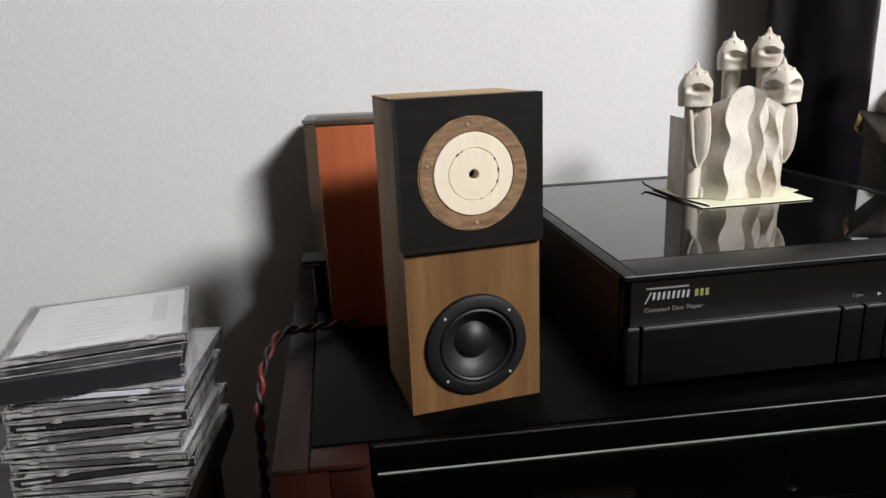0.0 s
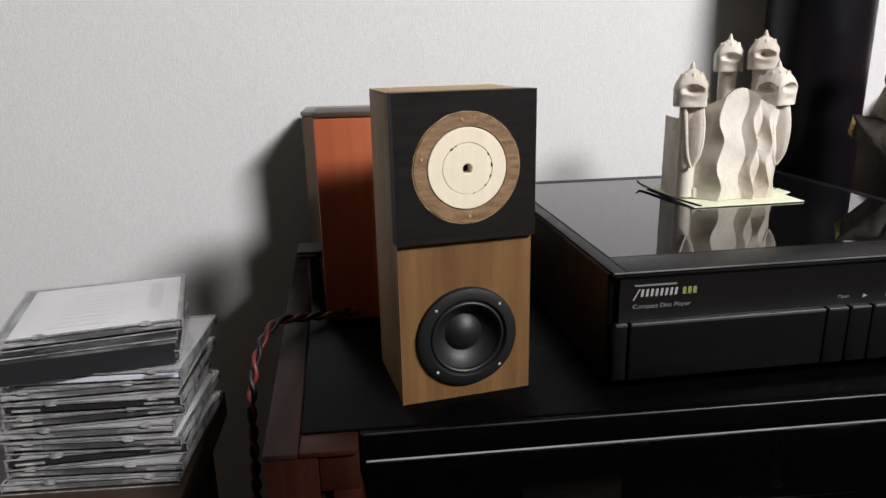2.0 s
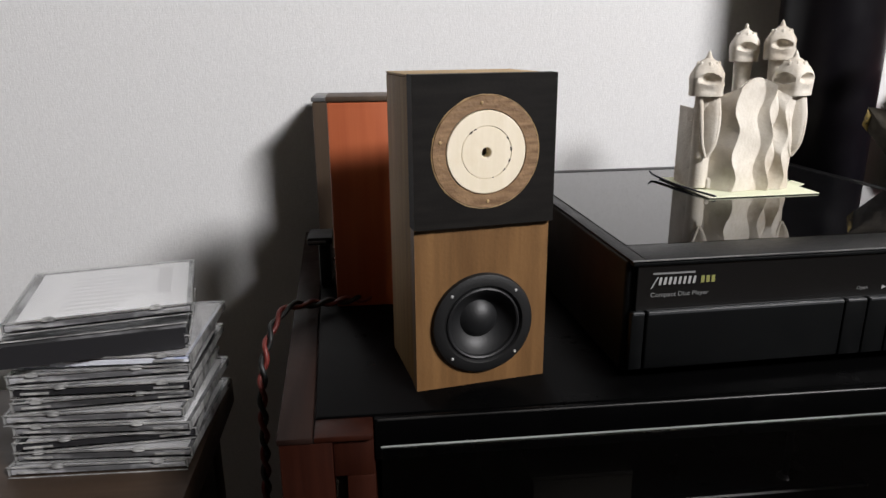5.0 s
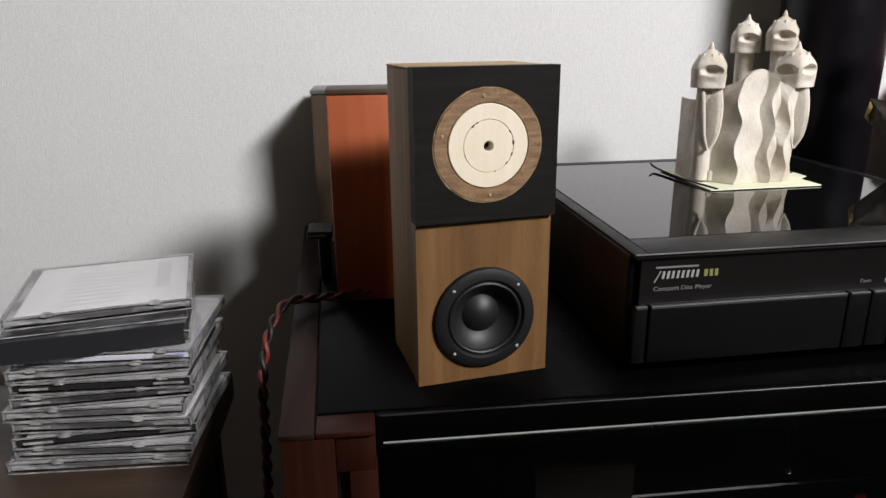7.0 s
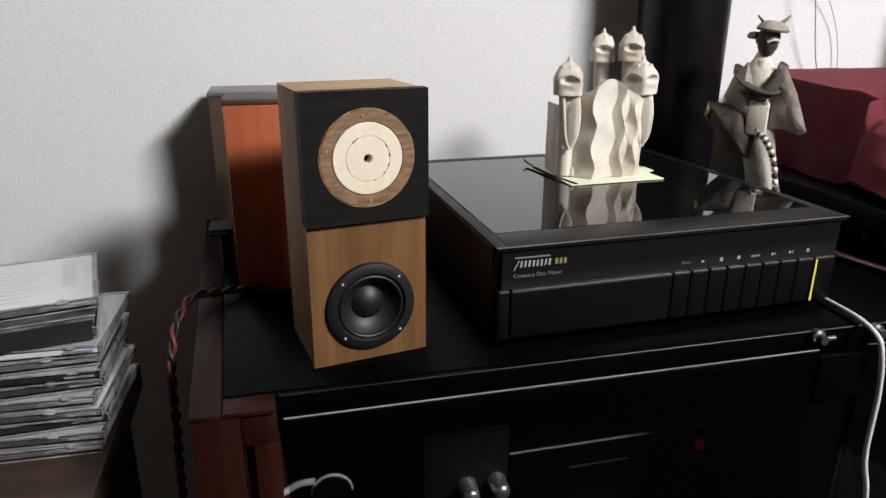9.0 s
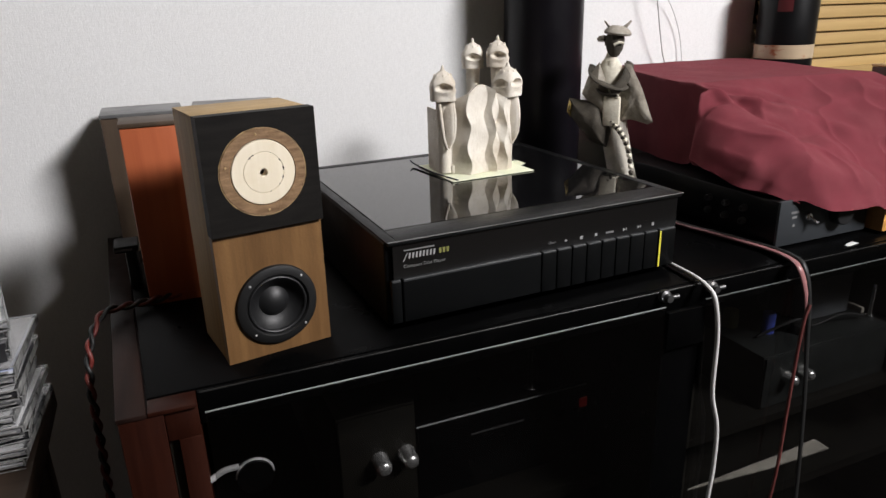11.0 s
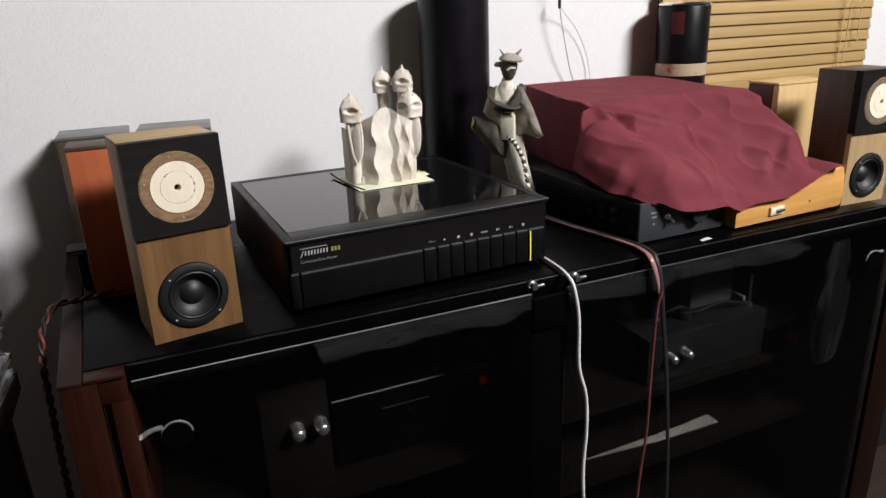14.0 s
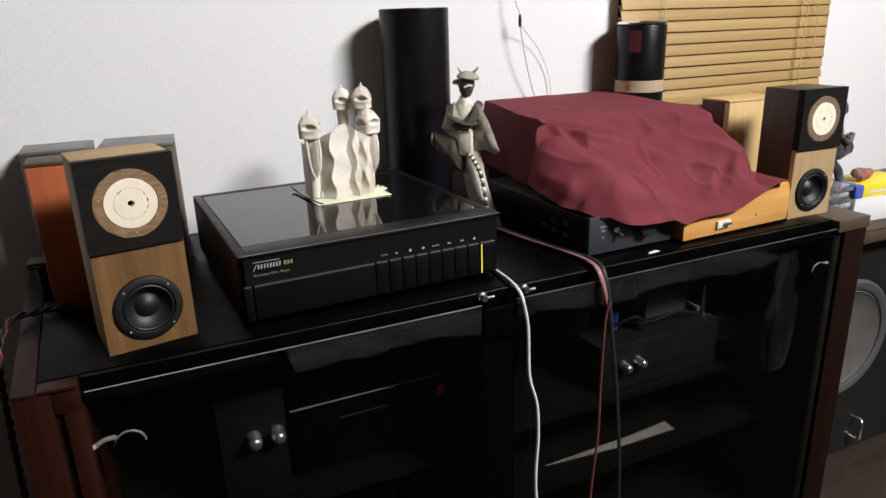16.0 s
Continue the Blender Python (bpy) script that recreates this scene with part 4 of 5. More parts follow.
def paper_doll():
    """A standing robed figure of folded paper: skirt, sash, two wide sleeves, plain head with a flat cap."""
    b = bmesh.new()

    def tint(i, start):
        for f in b.faces[start:]:
            f.material_index = i
        b.faces.ensure_lookup_table()

    b.faces.ensure_lookup_table()
    # skirt, narrowing downwards with soft pleats
    rows, n, rings = 22, 40, []
    for j in range(rows + 1):
        v = j / rows
        r = 0.021 - 0.004 * math.sin(v * math.pi) + 0.004 * (1 - v) ** 3
        rings.append([b.verts.new((0.03 - 0.034 * v + r * (1 + 0.1 * math.sin(5 * a + 3 * v)) * math.cos(a), r * 0.8 * math.sin(a), 0.15 * v)) for a in [2 * math.pi * i / n for i in range(n)]])
    for p, q in zip(rings, rings[1:]):
        for i in range(n):
            b.faces.new([p[i], p[(i + 1) % n], q[(i + 1) % n], q[i]])
    b.faces.ensure_lookup_table()
    tint(4, 0)
    k = len(b.faces)
    # bodice and sash
    lathe([(0.0135, 0.138), (0.017, 0.15), (0.019, 0.175), (0.0175, 0.195), (0.009, 0.207), (0.005, 0.216)], pose(-0.004, 0, 0) @ Matrix.Diagonal((1, 0.75, 1, 1)), 28, b)
    b.faces.ensure_lookup_table()
    tint(1, k)
    k = len(b.faces)
    # broad crossed collar bands over the bodice
    sweep(smooth_path([(-0.027, 0.004, 0.196), (-0.025, -0.01, 0.188), (-0.014, -0.0195, 0.179), (0.001, -0.022, 0.173), (0.013, -0.019, 0.171), (0.017, -0.012, 0.173)], 6), 0.0072, 12, b, 0.42)
    sweep(smooth_path([(0.02, 0.006, 0.201), (0.021, -0.008, 0.193), (0.018, -0.017, 0.183), (0.011, -0.0225, 0.172), (0.003, -0.0235, 0.166)], 6), 0.0062, 12, b, 0.42)
    sweep(smooth_path([(-0.02, -0.016, 0.172), (-0.012, -0.021, 0.166), (0.0, -0.0225, 0.163), (0.01, -0.021, 0.163)], 5), 0.0042, 10, b, 0.5)
    rope = smooth_path([(0.004, -0.018, 0.128), (0.017, -0.021, 0.115), (0.029, -0.02, 0.09), (0.036, -0.018, 0.045), (0.038, -0.016, 0.005)], 6)
    for i in range(0, len(rope), 2):
        lathe([(0, -0.0042), (0.0036, -0.002), (0.004, 0.001), (0, 0.0042)], Matrix.Translation(rope[i]) @ pose(0, 0, 0, 0, 50, 0), 8, b)
    b.faces.ensure_lookup_table()
    tint(2, k)
    k = len(b.faces)
    for i in range(1, len(rope), 2):
        lathe([(0, -0.0042), (0.0036, -0.002), (0.004, 0.001), (0, 0.0042)], Matrix.Translation(rope[i]) @ pose(0, 0, 0, 0, 50, 0), 8, b)
    b.faces.ensure_lookup_table()
    tint(1, k)
    k = len(b.faces)
    # wide sleeves as crumpled solid wings

    def wing(outline, y0, y1, bulge):
        c = Vector((sum(p[0] for p in outline) / len(outline), 0, sum(p[1] for p in outline) / len(outline)))
        m = 10
        rim = []
        for q in range(len(outline)):
            p0, p1 = Vector((outline[q][0], 0, outline[q][1])), Vector((outline[(q + 1) % len(outline)][0], 0, outline[(q + 1) % len(outline)][1]))
            rim += [p0.lerp(p1, t / 6) for t in range(6)]
        for sgn in (-1, 1):
            layers = []
            for t in range(m + 1):
                f = t / m
                ring = []
                for i, p in enumerate(rim):
                    q = c.lerp(p, f)
                    crease = 0.0022 * noise.noise(Vector((q.x * 90, sgn, q.z * 45)))
                    y = y0 + (y1 - y0) * (q.z - c.z) * 6 + sgn * (bulge * (1 - f ** 2.2) + 0.0006) + crease
                    ring.append(b.verts.new((q.x, y, q.z)))
                layers.append(ring)
            for p, q in zip(layers, layers[1:]):
                for i in range(len(rim)):
                    b.faces.new([p[i], p[(i + 1) % len(rim)], q[(i + 1) % len(rim)], q[i]])

    # lower left sleeve in the dark paper: underside shade put into the colour
    wing([(-0.0545, 0.157), (-0.052, 0.132), (-0.024, 0.1), (-0.002, 0.092), (0.004, 0.115), (-0.012, 0.152)], -0.014, -0.018, 0.011)
    b.faces.ensure_lookup_table()
    tint(2, k)
    k = len(b.faces)
    wing([(-0.016, 0.204), (-0.03, 0.186), (-0.038, 0.163), (-0.022, 0.145), (0.0, 0.124), (0.003, 0.14), (-0.003, 0.168)], -0.013, -0.017, 0.009)
    wing([(0.015, 0.203), (0.024, 0.2), (0.04, 0.17), (0.056, 0.128), (0.05, 0.124), (0.028, 0.13), (0.014, 0.127), (0.012, 0.165)], -0.008, -0.01, 0.006)
    b.faces.ensure_lookup_table()
    tint(0, k)
    k = len(b.faces)
    wing([(-0.0545, 0.156), (-0.0575, 0.138), (-0.052, 0.131), (-0.0485, 0.152)], -0.014, -0.018, 0.0055)
    b.faces.ensure_lookup_table()
    tint(3, k)
    k = len(b.faces)
    # plain head, hair and flat cap
    lathe([(0.004, 0.222), (0.0125, 0.224), (0.0132, 0.231), (0.0125, 0.236)], pose(-0.0015, 0.004, 0), 20, b)
    b.faces.ensure_lookup_table()
    tint(2, k)
    k = len(b.faces)
    lathe([(0, 0.209), (0.006, 0.211), (0.0105, 0.219), (0.012, 0.229), (0.0105, 0.238), (0, 0.242)], pose(0.0, -0.001, 0), 20, b)
    lathe([(0, 0.236), (0.0165, 0.2375), (0.018, 0.24), (0.015, 0.2445), (0.008, 0.2485), (0, 0.249)], pose(0.003 - 0.0295, 0.0005, 0.0018, 0, 7, 0), 24, b)
    for sx in (-1, 1):
        sweep(smooth_path([(0.002 + sx * 0.006, 0.0, 0.244), (0.002 + sx * 0.012, 0.0, 0.249), (0.002 + sx * 0.017, 0.002, 0.2545)], 4), lambda t: 0.0032 * (1.1 - t * 0.6), 8, b, 0.5)
    lathe([(0, -0.004), (0.007, -0.003), (0.009, 0), (0.006, 0.004), (0, 0.005)], pose(-0.016, 0.004, 0.232), 14, b)
    b.faces.ensure_lookup_table()
    tint(0, k)
    k = len(b.faces)
    lathe([(0.0055, 0.206), (0.0075, 0.2), (0.0085, 0.195)], pose(-0.002, -0.004, 0), 18, b)
    box(-0.008, 0.014, -0.0215, -0.012, 0.122, 0.16, 0.002, 2, b)
    for kx in (-0.004, 0.004, 0.01):
        box(kx - 0.0022, kx + 0.0022, -0.0225, -0.0205, 0.1585, 0.1635, 0.0006, 1, b)
    sweep([Vector((0.001, -0.0128, 0.2255)), Vector((0.007, -0.012, 0.2285)), Vector((0.012, -0.008, 0.2275))], 0.0018, 6, b)
    b.faces.ensure_lookup_table()
    tint(1, k)
    # head below the cap recoloured dark, for the shade under its brim
    for f in b.faces:
        c = f.calc_center_median()
        if f.material_index == 0 and 0.208 < c.z < 0.2365 and abs(c.x) < 0.0135:
            f.material_index = 2
    return b


doll = part("paper_doll", paper_doll(), [GREYPAPER, CREAM, DARKPAPER, GOLDPAPER, SKIRTPAPER], None, "", 40)
doll.matrix_basis = pose(0.574, 0.649, RT, 0, 0, -46)
tagged(doll, "grey robed paper doll with flat cap, behind the disc player", "doll")


# ---- amplifier, turntable and the cloth over them ----
amp = thing("amplifier", 0.645, 0.418, RT, 1.0, "low black amplifier with grey front, half under the cloth", "amplifier")
part("case", box(0, 0.15, 0.004, 0.3, 0.006, 0.058, 0.002), POWDER, amp)
part("front_panel", box(-0.0005, 0.1505, 0, 0.0038, 0.004, 0.059, 0.001), PANELGREY, amp)
part("knob", lathe([(0, 0.012), (0.0135, 0.012), (0.0145, 0.011), (0.015, 0), (0, 0)], pose(0.096, 0, 0.035) @ FACING, 32), RUBBER, amp, "round black volume knob")
tg = part("toggle_switch", lathe([(0, 0.004), (0.0042, 0.004), (0.005, 0.0028), (0.005, 0), (0, 0)], pose(0.045, 0, 0.036) @ FACING, 16), CHROME, amp, "chrome toggle switch")
part("lever", sweep([Vector((0.045, -0.003, 0.036)), Vector((0.0475, -0.009, 0.032)), Vector((0.049, -0.012, 0.0295))], lambda t: 0.0013 + 0.0009 * t, 10), CHROME, tg)
for a, z, w in ((0.018, 0.042, 0.013), (0.02, 0.036, 0.008), (0.022, 0.026, 0.004)):
    part("print_bar", box(a, a + w, -0.0003, 0.0002, z, z + 0.0028), INKDIM, amp)
for fx in (0.02, 0.13):
    for fy in (0.03, 0.27):
        part("foot", lathe([(0, 0), (0.009, 0), (0.01, 0.006), (0, 0.006)], pose(fx, fy, 0), 16), RUBBER, amp)
for k in range(3):
    for z in (0.024, 0.04):
        part("socket", lathe([(0.0022, 0), (0.0022, 0.007), (0.0036, 0.007), (0.0042, 0.005), (0.0042, 0)], pose(-0.0002, 0.05 + 0.028 * k, z, 0, -90, 0), 14), DIMSTEEL, amp)

tt = thing("turntable", 0.803, 0.403, RT, 2.0, "honey-coloured wooden turntable plinth under a burgundy cloth", "turntable")
arc = [(0.0, 0.004), (0.222, 0.004), (0.2255, 0.007), (0.227, 0.03), (0.226, 0.05), (0.222, 0.062), (0.214, 0.07), (0.2, 0.072), (0.185, 0.068), (0.165, 0.058), (0.13, 0.047), (0.08, 0.04), (0.03, 0.037), (0.0, 0.036)]
part("front_board", prism(arc, 0.022, None, None, 0.0012), HONEY, tt, "shaped honey wood front")
part("plinth", box(0.002, 0.224, 0.0225, 0.33, 0.004, 0.036, 0.002), HONEY, tt)
lb = part("badge_plate", box(0.066, 0.094, -0.0035, -0.0002, 0.013, 0.025, 0.0008), CREAM, tt, "small cream switch plate")
part("switch_lever", box(0.078, 0.092, -0.0075, -0.0036, 0.0175, 0.0215, 0.001), STEEL, lb)
part("pin_hole", lathe([(0, 0.0006), (0.0016, 0.0004), (0.0018, 0)], pose(0.152, 0, 0.022) @ FACING, 12), CRACK, tt)
for fx in (0.02, 0.2):
    part("foot", lathe([(0, 0), (0.009, 0), (0.01, 0.0045), (0, 0.0045)], pose(fx, 0.28, 0), 16), RUBBER, tt)


def ease(v, a, b):
    k = min(max((v - a) / (b - a), 0.0), 1.0)
    return k * k * (3 - 2 * k)


def bend(v, knots):
    """A smooth line through knots of (place, value)."""
    for (a, p), (c, q) in zip(knots, knots[1:]):
        if v <= c:
            return p + (q - p) * ease(v, a, c)
    return knots[-1][1]


def crease(x, y, x0, y0, x1, y1, width):
    """1 on the fold line, falling off to its sides and ends."""
    dx, dy = x1 - x0, y1 - y0
    k = min(max(((x - x0) * dx + (y - y0) * dy) / (dx * dx + dy * dy), 0.0), 1.0)
    d2 = (x - x0 - k * dx) ** 2 + (y - y0 - k * dy) ** 2
    return math.exp(-d2 / (width * width)) * (0.25 + 0.75 * math.sin(math.pi * min(max(k, 0.12), 0.88)))


FOLDS = ((0.688, 0.592, 0.775, 0.556, 0.008, -0.011), (0.692, 0.57, 0.765, 0.53, 0.008, 0.009), (0.692, 0.604, 0.712, 0.535, 0.007, -0.009), (0.678, 0.6, 0.694, 0.54, 0.006, 0.006), (0.7, 0.545, 0.74, 0.485, 0.011, -0.008), (0.73, 0.565, 0.79, 0.525, 0.012, 0.005),
         (0.735, 0.488, 0.8, 0.49, 0.014, -0.007), (0.79, 0.53, 0.86, 0.475, 0.013, 0.007), (0.845, 0.478, 0.895, 0.452, 0.012, -0.006), (0.89, 0.5, 0.945, 0.455, 0.012, 0.006),
         (0.885, 0.425, 0.95, 0.45, 0.009, -0.009), (0.86, 0.418, 0.9, 0.445, 0.008, 0.006), (0.65, 0.5, 0.7, 0.47, 0.012, 0.006), (0.655, 0.455, 0.72, 0.44, 0.01, -0.004),
         (0.75, 0.45, 0.83, 0.435, 0.011, -0.005), (0.9, 0.55, 0.96, 0.5, 0.014, 0.006), (0.94, 0.57, 0.985, 0.5, 0.01, -0.006), (0.76, 0.59, 0.83, 0.57, 0.014, -0.004))


def cloth_sheet():
    """A cloth over a tall box, a lower lid in front of it and the plinth: flat top, billowing front, hanging side."""
    b = bmesh.new()
    nu, nv, ns = 190, 180, 22
    rows = []
    for j in range(nv + 1):
        t = j / nv  # 0 at the front hem, 1 at the back hem
        base_y = 0.394 + (0.85 - 0.394) * t
        reach = 1.006 + 0.034 * ease(0.4 + 0.45 * t, 0.46, 0.58)
        xl = bend(base_y, ((0.39, 0.666), (0.42, 0.645), (0.45, 0.63), (0.5, 0.622), (0.535, 0.627), (0.556, 0.65), (0.574, 0.674), (0.61, 0.677), (0.86, 0.708)))
        row = []
        for i in range(-ns, nu + 1):
            u = max(i, 0) / nu
            x = xl + (reach - xl) * (u + 0.02 * math.sin(2 * math.pi * u))
            front = 0.396 + 0.02 * ease(x, 0.7, 0.66)
            y = front + (0.85 - front) * t
            low = 0.709 - 0.021 * ease(x, 0.775, 0.812) + 0.035 * ease(x, 0.88, 1.0)
            low -= 0.014 * ease(y, 0.42, 0.402) * ease(x, 0.66, 0.7) * ease(x, 0.82, 0.78) + 0.02 * ease(x, 1.03, 1.06)
            far = 0.611 - 0.03 * ease(x, 0.8, 0.98)
            s = min(max((y - front) / (far - front), 0.0), 1.0)
            tall = 0.822 + 0.006 * ease(y, 0.62, 0.84) - 0.03 * ease(x, 0.984, 1.0) - 0.012 * ease(x, 1.01, 1.04)
            swell = s ** (0.78 - 0.38 * ease(x, 0.84, 0.99) - 0.3 * ease(x, 0.75, 0.66))
            rim = 0.966 + 0.076 * ease(y, 0.515, 0.585) - 0.03 * ease(y, 0.46, 0.42)
            right = ease(x, rim + 0.034, rim - 0.016) * (1 - ease(y, 0.5, 0.56) * ease(x, 1.022, 1.04))
            z = low + (tall - low) * swell * right
            # the swollen front corner over the amplifier's side
            loose = ease(y, 0.578, 0.55)
            k = min((x - xl) / 0.062, 1.0)
            hem = 0.711 + 0.016 * ease(y, 0.45, 0.53) * ease(y, 0.62, 0.57) - 0.008 * ease(y, 0.44, 0.41)
            z = z * (1 - loose) + loose * (hem + (z - hem) * (0.1 + 0.9 * math.sqrt(max(1 - (1 - k) ** 2, 0.0))))
            if y > 0.838:
                z -= 0.1 * ease(y, 0.838, 0.85)
            face = ease(y, far + 0.012, far - 0.03) * ease(y, front, front + 0.03)
            amt = 0.0
            for x0, y0, x1, y1, w, h in FOLDS:
                amt += h * crease(x, y, x0, y0, x1, y1, w)
            c1 = 1 - abs(noise.noise(Vector((x * 13 + z * 9, z * 24 - x * 8, 1.3))))
            amt += 0.0065 * noise.noise(Vector((x * 8, y * 9, 3.1))) + 0.0042 * (c1 ** 6 - 0.2) + 0.0026 * noise.noise(Vector((x * 34, y * 40, 8)))
            amt = amt * face + 0.0009 * noise.noise(Vector((x * 40, y * 40, z * 40))) + 0.0018 * noise.noise(Vector((x * 11, y * 14, 2)))
            # wavy hem
            wave = (0.004 * noise.noise(Vector((x * 24, 0, 7))) - 0.003 * ease(x, 0.7, 0.76) * ease(x, 0.84, 0.79)) * ease(t, 0.05, 0.0)
            px, py, pz = x, y - 0.75 * amt, max(z + 0.65 * amt, low) + wave
            if i < 0:  # the hanging left side
                k = -i / ns
                drop = max(pz - hem, 0.004)
                pz = pz - drop * k
                px = px - 0.004 * math.sin(min(k * 5, 1.57)) + 0.012 * k * ease(y, 0.6, 0.54) + 0.003 * noise.noise(Vector((y * 22, k * 3, 4))) * k
            row.append(b.verts.new((px, py, pz)))
        rows.append(row)
    for p, q in zip(rows, rows[1:]):
        for i in range(len(p) - 1):
            b.faces.new([p[i], p[i + 1], q[i + 1], q[i]])
    bmesh.ops.recalc_face_normals(b, faces=b.faces)
    bmesh.ops.solidify(b, geom=b.faces[:], thickness=0.0012)
    return b


cl = part("dust_cloth", cloth_sheet(), CLOTH, None, "", 80)
tagged(cl, "rumpled burgundy cotton cloth draped over the hifi", "cloth")
dustbox = thing("covered_deck", 0.7, 0.64, RT, 0, "black box hidden under the cloth", "box")
part("case", box(0, 0.28, 0, 0.17, 0.0, 0.155, 0.004), BLACKBOARD, dustbox)


# ---- cables ----
def cable(name, points, r, material, label, n=8, flat=1.0):
    ob = part(name, sweep(smooth_path(points, n), r, 10, None, flat), material, None, "", 60)
    return tagged(ob, label, "cable")


cable("white_cable", [(0.5, 0.5, 0.653), (0.505, 0.46, 0.6535), (0.503, 0.432, 0.6545), (0.4995, 0.388, 0.655), (0.499, 0.366, 0.65), (0.5006, 0.357, 0.638), (0.508, 0.3565, 0.597), (0.511, 0.357, 0.53), (0.523, 0.357, 0.485), (0.526, 0.357, 0.432), (0.524, 0.357, 0.341), (0.54, 0.35, 0.15), (0.55, 0.34, 0.004)], 0.0024, WHITECABLE, "white cable hanging over the rack's front edge")
cable("red_clear_cable", [(0.6, 0.62, 0.653), (0.612, 0.53, 0.6535), (0.623, 0.476, 0.654), (0.632, 0.42, 0.6545), (0.628, 0.385, 0.6555), (0.624, 0.366, 0.651), (0.629, 0.358, 0.627), (0.634, 0.357, 0.6), (0.64, 0.357, 0.55)], lambda t: 0.0046 * (1 - 0.8 * ease(t, 0.72, 1.0)), PINKCABLE, "clear red speaker cable over the rack's edge", flat=0.55)
cable("black_cable", [(0.606, 0.64, 0.653), (0.618, 0.53, 0.6537), (0.63, 0.476, 0.6545), (0.639, 0.42, 0.6555), (0.636, 0.385, 0.6565), (0.631, 0.365, 0.651), (0.634, 0.356, 0.618), (0.643, 0.3555, 0.554), (0.654, 0.3555, 0.481), (0.664, 0.3555, 0.39), (0.67, 0.3555, 0.312), (0.68, 0.355, 0.1), (0.69, 0.345, 0.005)], 0.0036, BLACKCABLE, "black cable hanging in front of the glass door", flat=0.6)
cable("red_cable", [(0.634, 0.3535, 0.61), (0.627, 0.353, 0.58), (0.6245, 0.353, 0.483), (0.624, 0.353, 0.404), (0.616, 0.353, 0.31), (0.61, 0.352, 0.15), (0.608, 0.34, 0.003)], 0.0019, DIMRED, "thin red cable hanging in front of the glass door")
twist = smooth_path([(0.02, 0.585, 0.657), (-0.02, 0.575, 0.657), (-0.05, 0.562, 0.66), (-0.07, 0.548, 0.662), (-0.0815, 0.52, 0.648), (-0.086, 0.5, 0.618), (-0.0865, 0.49, 0.57), (-0.089, 0.485, 0.48), (-0.088, 0.48, 0.35), (-0.088, 0.475, 0.15), (-0.088, 0.47, 0.004)], 26)
tw = thing("twisted_cable", 0, 0, 0, 0, "twisted red and black speaker cable beside the rack", "cable")
for ph, m, nm in ((0, REDCABLE, "red_core"), (math.pi, BLACKCABLE, "black_core")):
    pts, acc = [], 0.0
    for i, q in enumerate(twist):
        acc += (q - twist[i - 1]).length if i else 0
        a = acc * 2 * math.pi / 0.03 + ph
        d = (twist[min(i + 1, len(twist) - 1)] - twist[max(i - 1, 0)]).normalized()
        sd = d.cross(Vector((0.2, 1, 0.1))).normalized()
        pts.append(q + 0.0022 * (math.cos(a) * sd + math.sin(a) * sd.cross(d)))
    part(nm, sweep(pts, 0.0021, 8), m, tw, smooth=60)
# thin wires on the wall, with a small black plug
wp = cable("wall_wire", [(0.76, WALL_Y - 0.008, 1.3), (0.765, WALL_Y - 0.02, 1.06), (0.77, WALL_Y - 0.03, 1.005), (0.778, WALL_Y - 0.033, 0.98), (0.7795, WALL_Y - 0.033, 0.957), (0.792, WALL_Y - 0.03, 0.905), (0.813, WALL_Y - 0.02, 0.848), (0.827, WALL_Y - 0.014, 0.82), (0.84, WALL_Y - 0.012, 0.76), (0.85, WALL_Y - 0.012, 0.652)], 0.0009, GREYWIRE, "thin grey wire hanging down the wall")
part("plug", lathe([(0, 0.958), (0.0026, 0.959), (0.003, 0.972), (0.0022, 0.9785), (0.0012, 0.981)], pose(0.7785, WALL_Y - 0.033, 0), 12), RUBBER, wp, "small black plug")
cable("wall_wire", [(0.78, WALL_Y - 0.032, 0.962), (0.803, WALL_Y - 0.02, 0.945), (0.833, WALL_Y - 0.012, 0.916), (0.857, WALL_Y - 0.008, 0.873), (0.867, WALL_Y - 0.008, 0.827), (0.87, WALL_Y - 0.006, 0.78), (0.87, WALL_Y - 0.008, 0.652)], 0.0006, GREYWIRE, "thin grey wire hanging down the wall")

# ---- can on the covered deck ----
can = thing("black_can", 1.033, 0.79, 0.8, 0, "glossy black tin canister with steel rim and picture band", "canister")
can.scale = (0.84, 0.84, 1.0)
part("stand", lathe([(0, -0.15), (0.05, -0.15), (0.052, -0.148), (0.052, -0.002), (0, -0.002)], None, 32), BLACKBOARD, can)
part("body", lathe([(0.0555, 0.0512), (0.0565, 0.052), (0.0565, 0.153), (0.0555, 0.1545)], None, 56), CANBLACK, can)
part("band", lathe([(0.0563, 0.0285), (0.0567, 0.029), (0.0567, 0.0505), (0.0563, 0.051)], None, 56), CANBAND, can, "copper picture band")
part("base", lathe([(0, 0), (0.0555, 0), (0.0562, 0.002), (0.0562, 0.0283)], None, 56), CANBLACK, can)
part("rim", lathe([(0.053, 0.155), (0.0555, 0.1562), (0.057, 0.1568), (0.0572, 0.16), (0.0555, 0.1615), (0.0535, 0.16), (0, 0.157)], None, 56), CHROME, can, "bright steel rim")
rd = bmesh.new()
arcs = [[[rd.verts.new((rr * math.sin(-1.2 + 0.1 * i), -rr * math.cos(-1.2 + 0.1 * i), zz)) for zz in (0.105, 0.145)] for i in range(6)] for rr in (0.0569, 0.0566)]
for lab in arcs:
    for p, q in zip(lab, lab[1:]):
        rd.faces.new([p[0], q[0], q[1], p[1]])
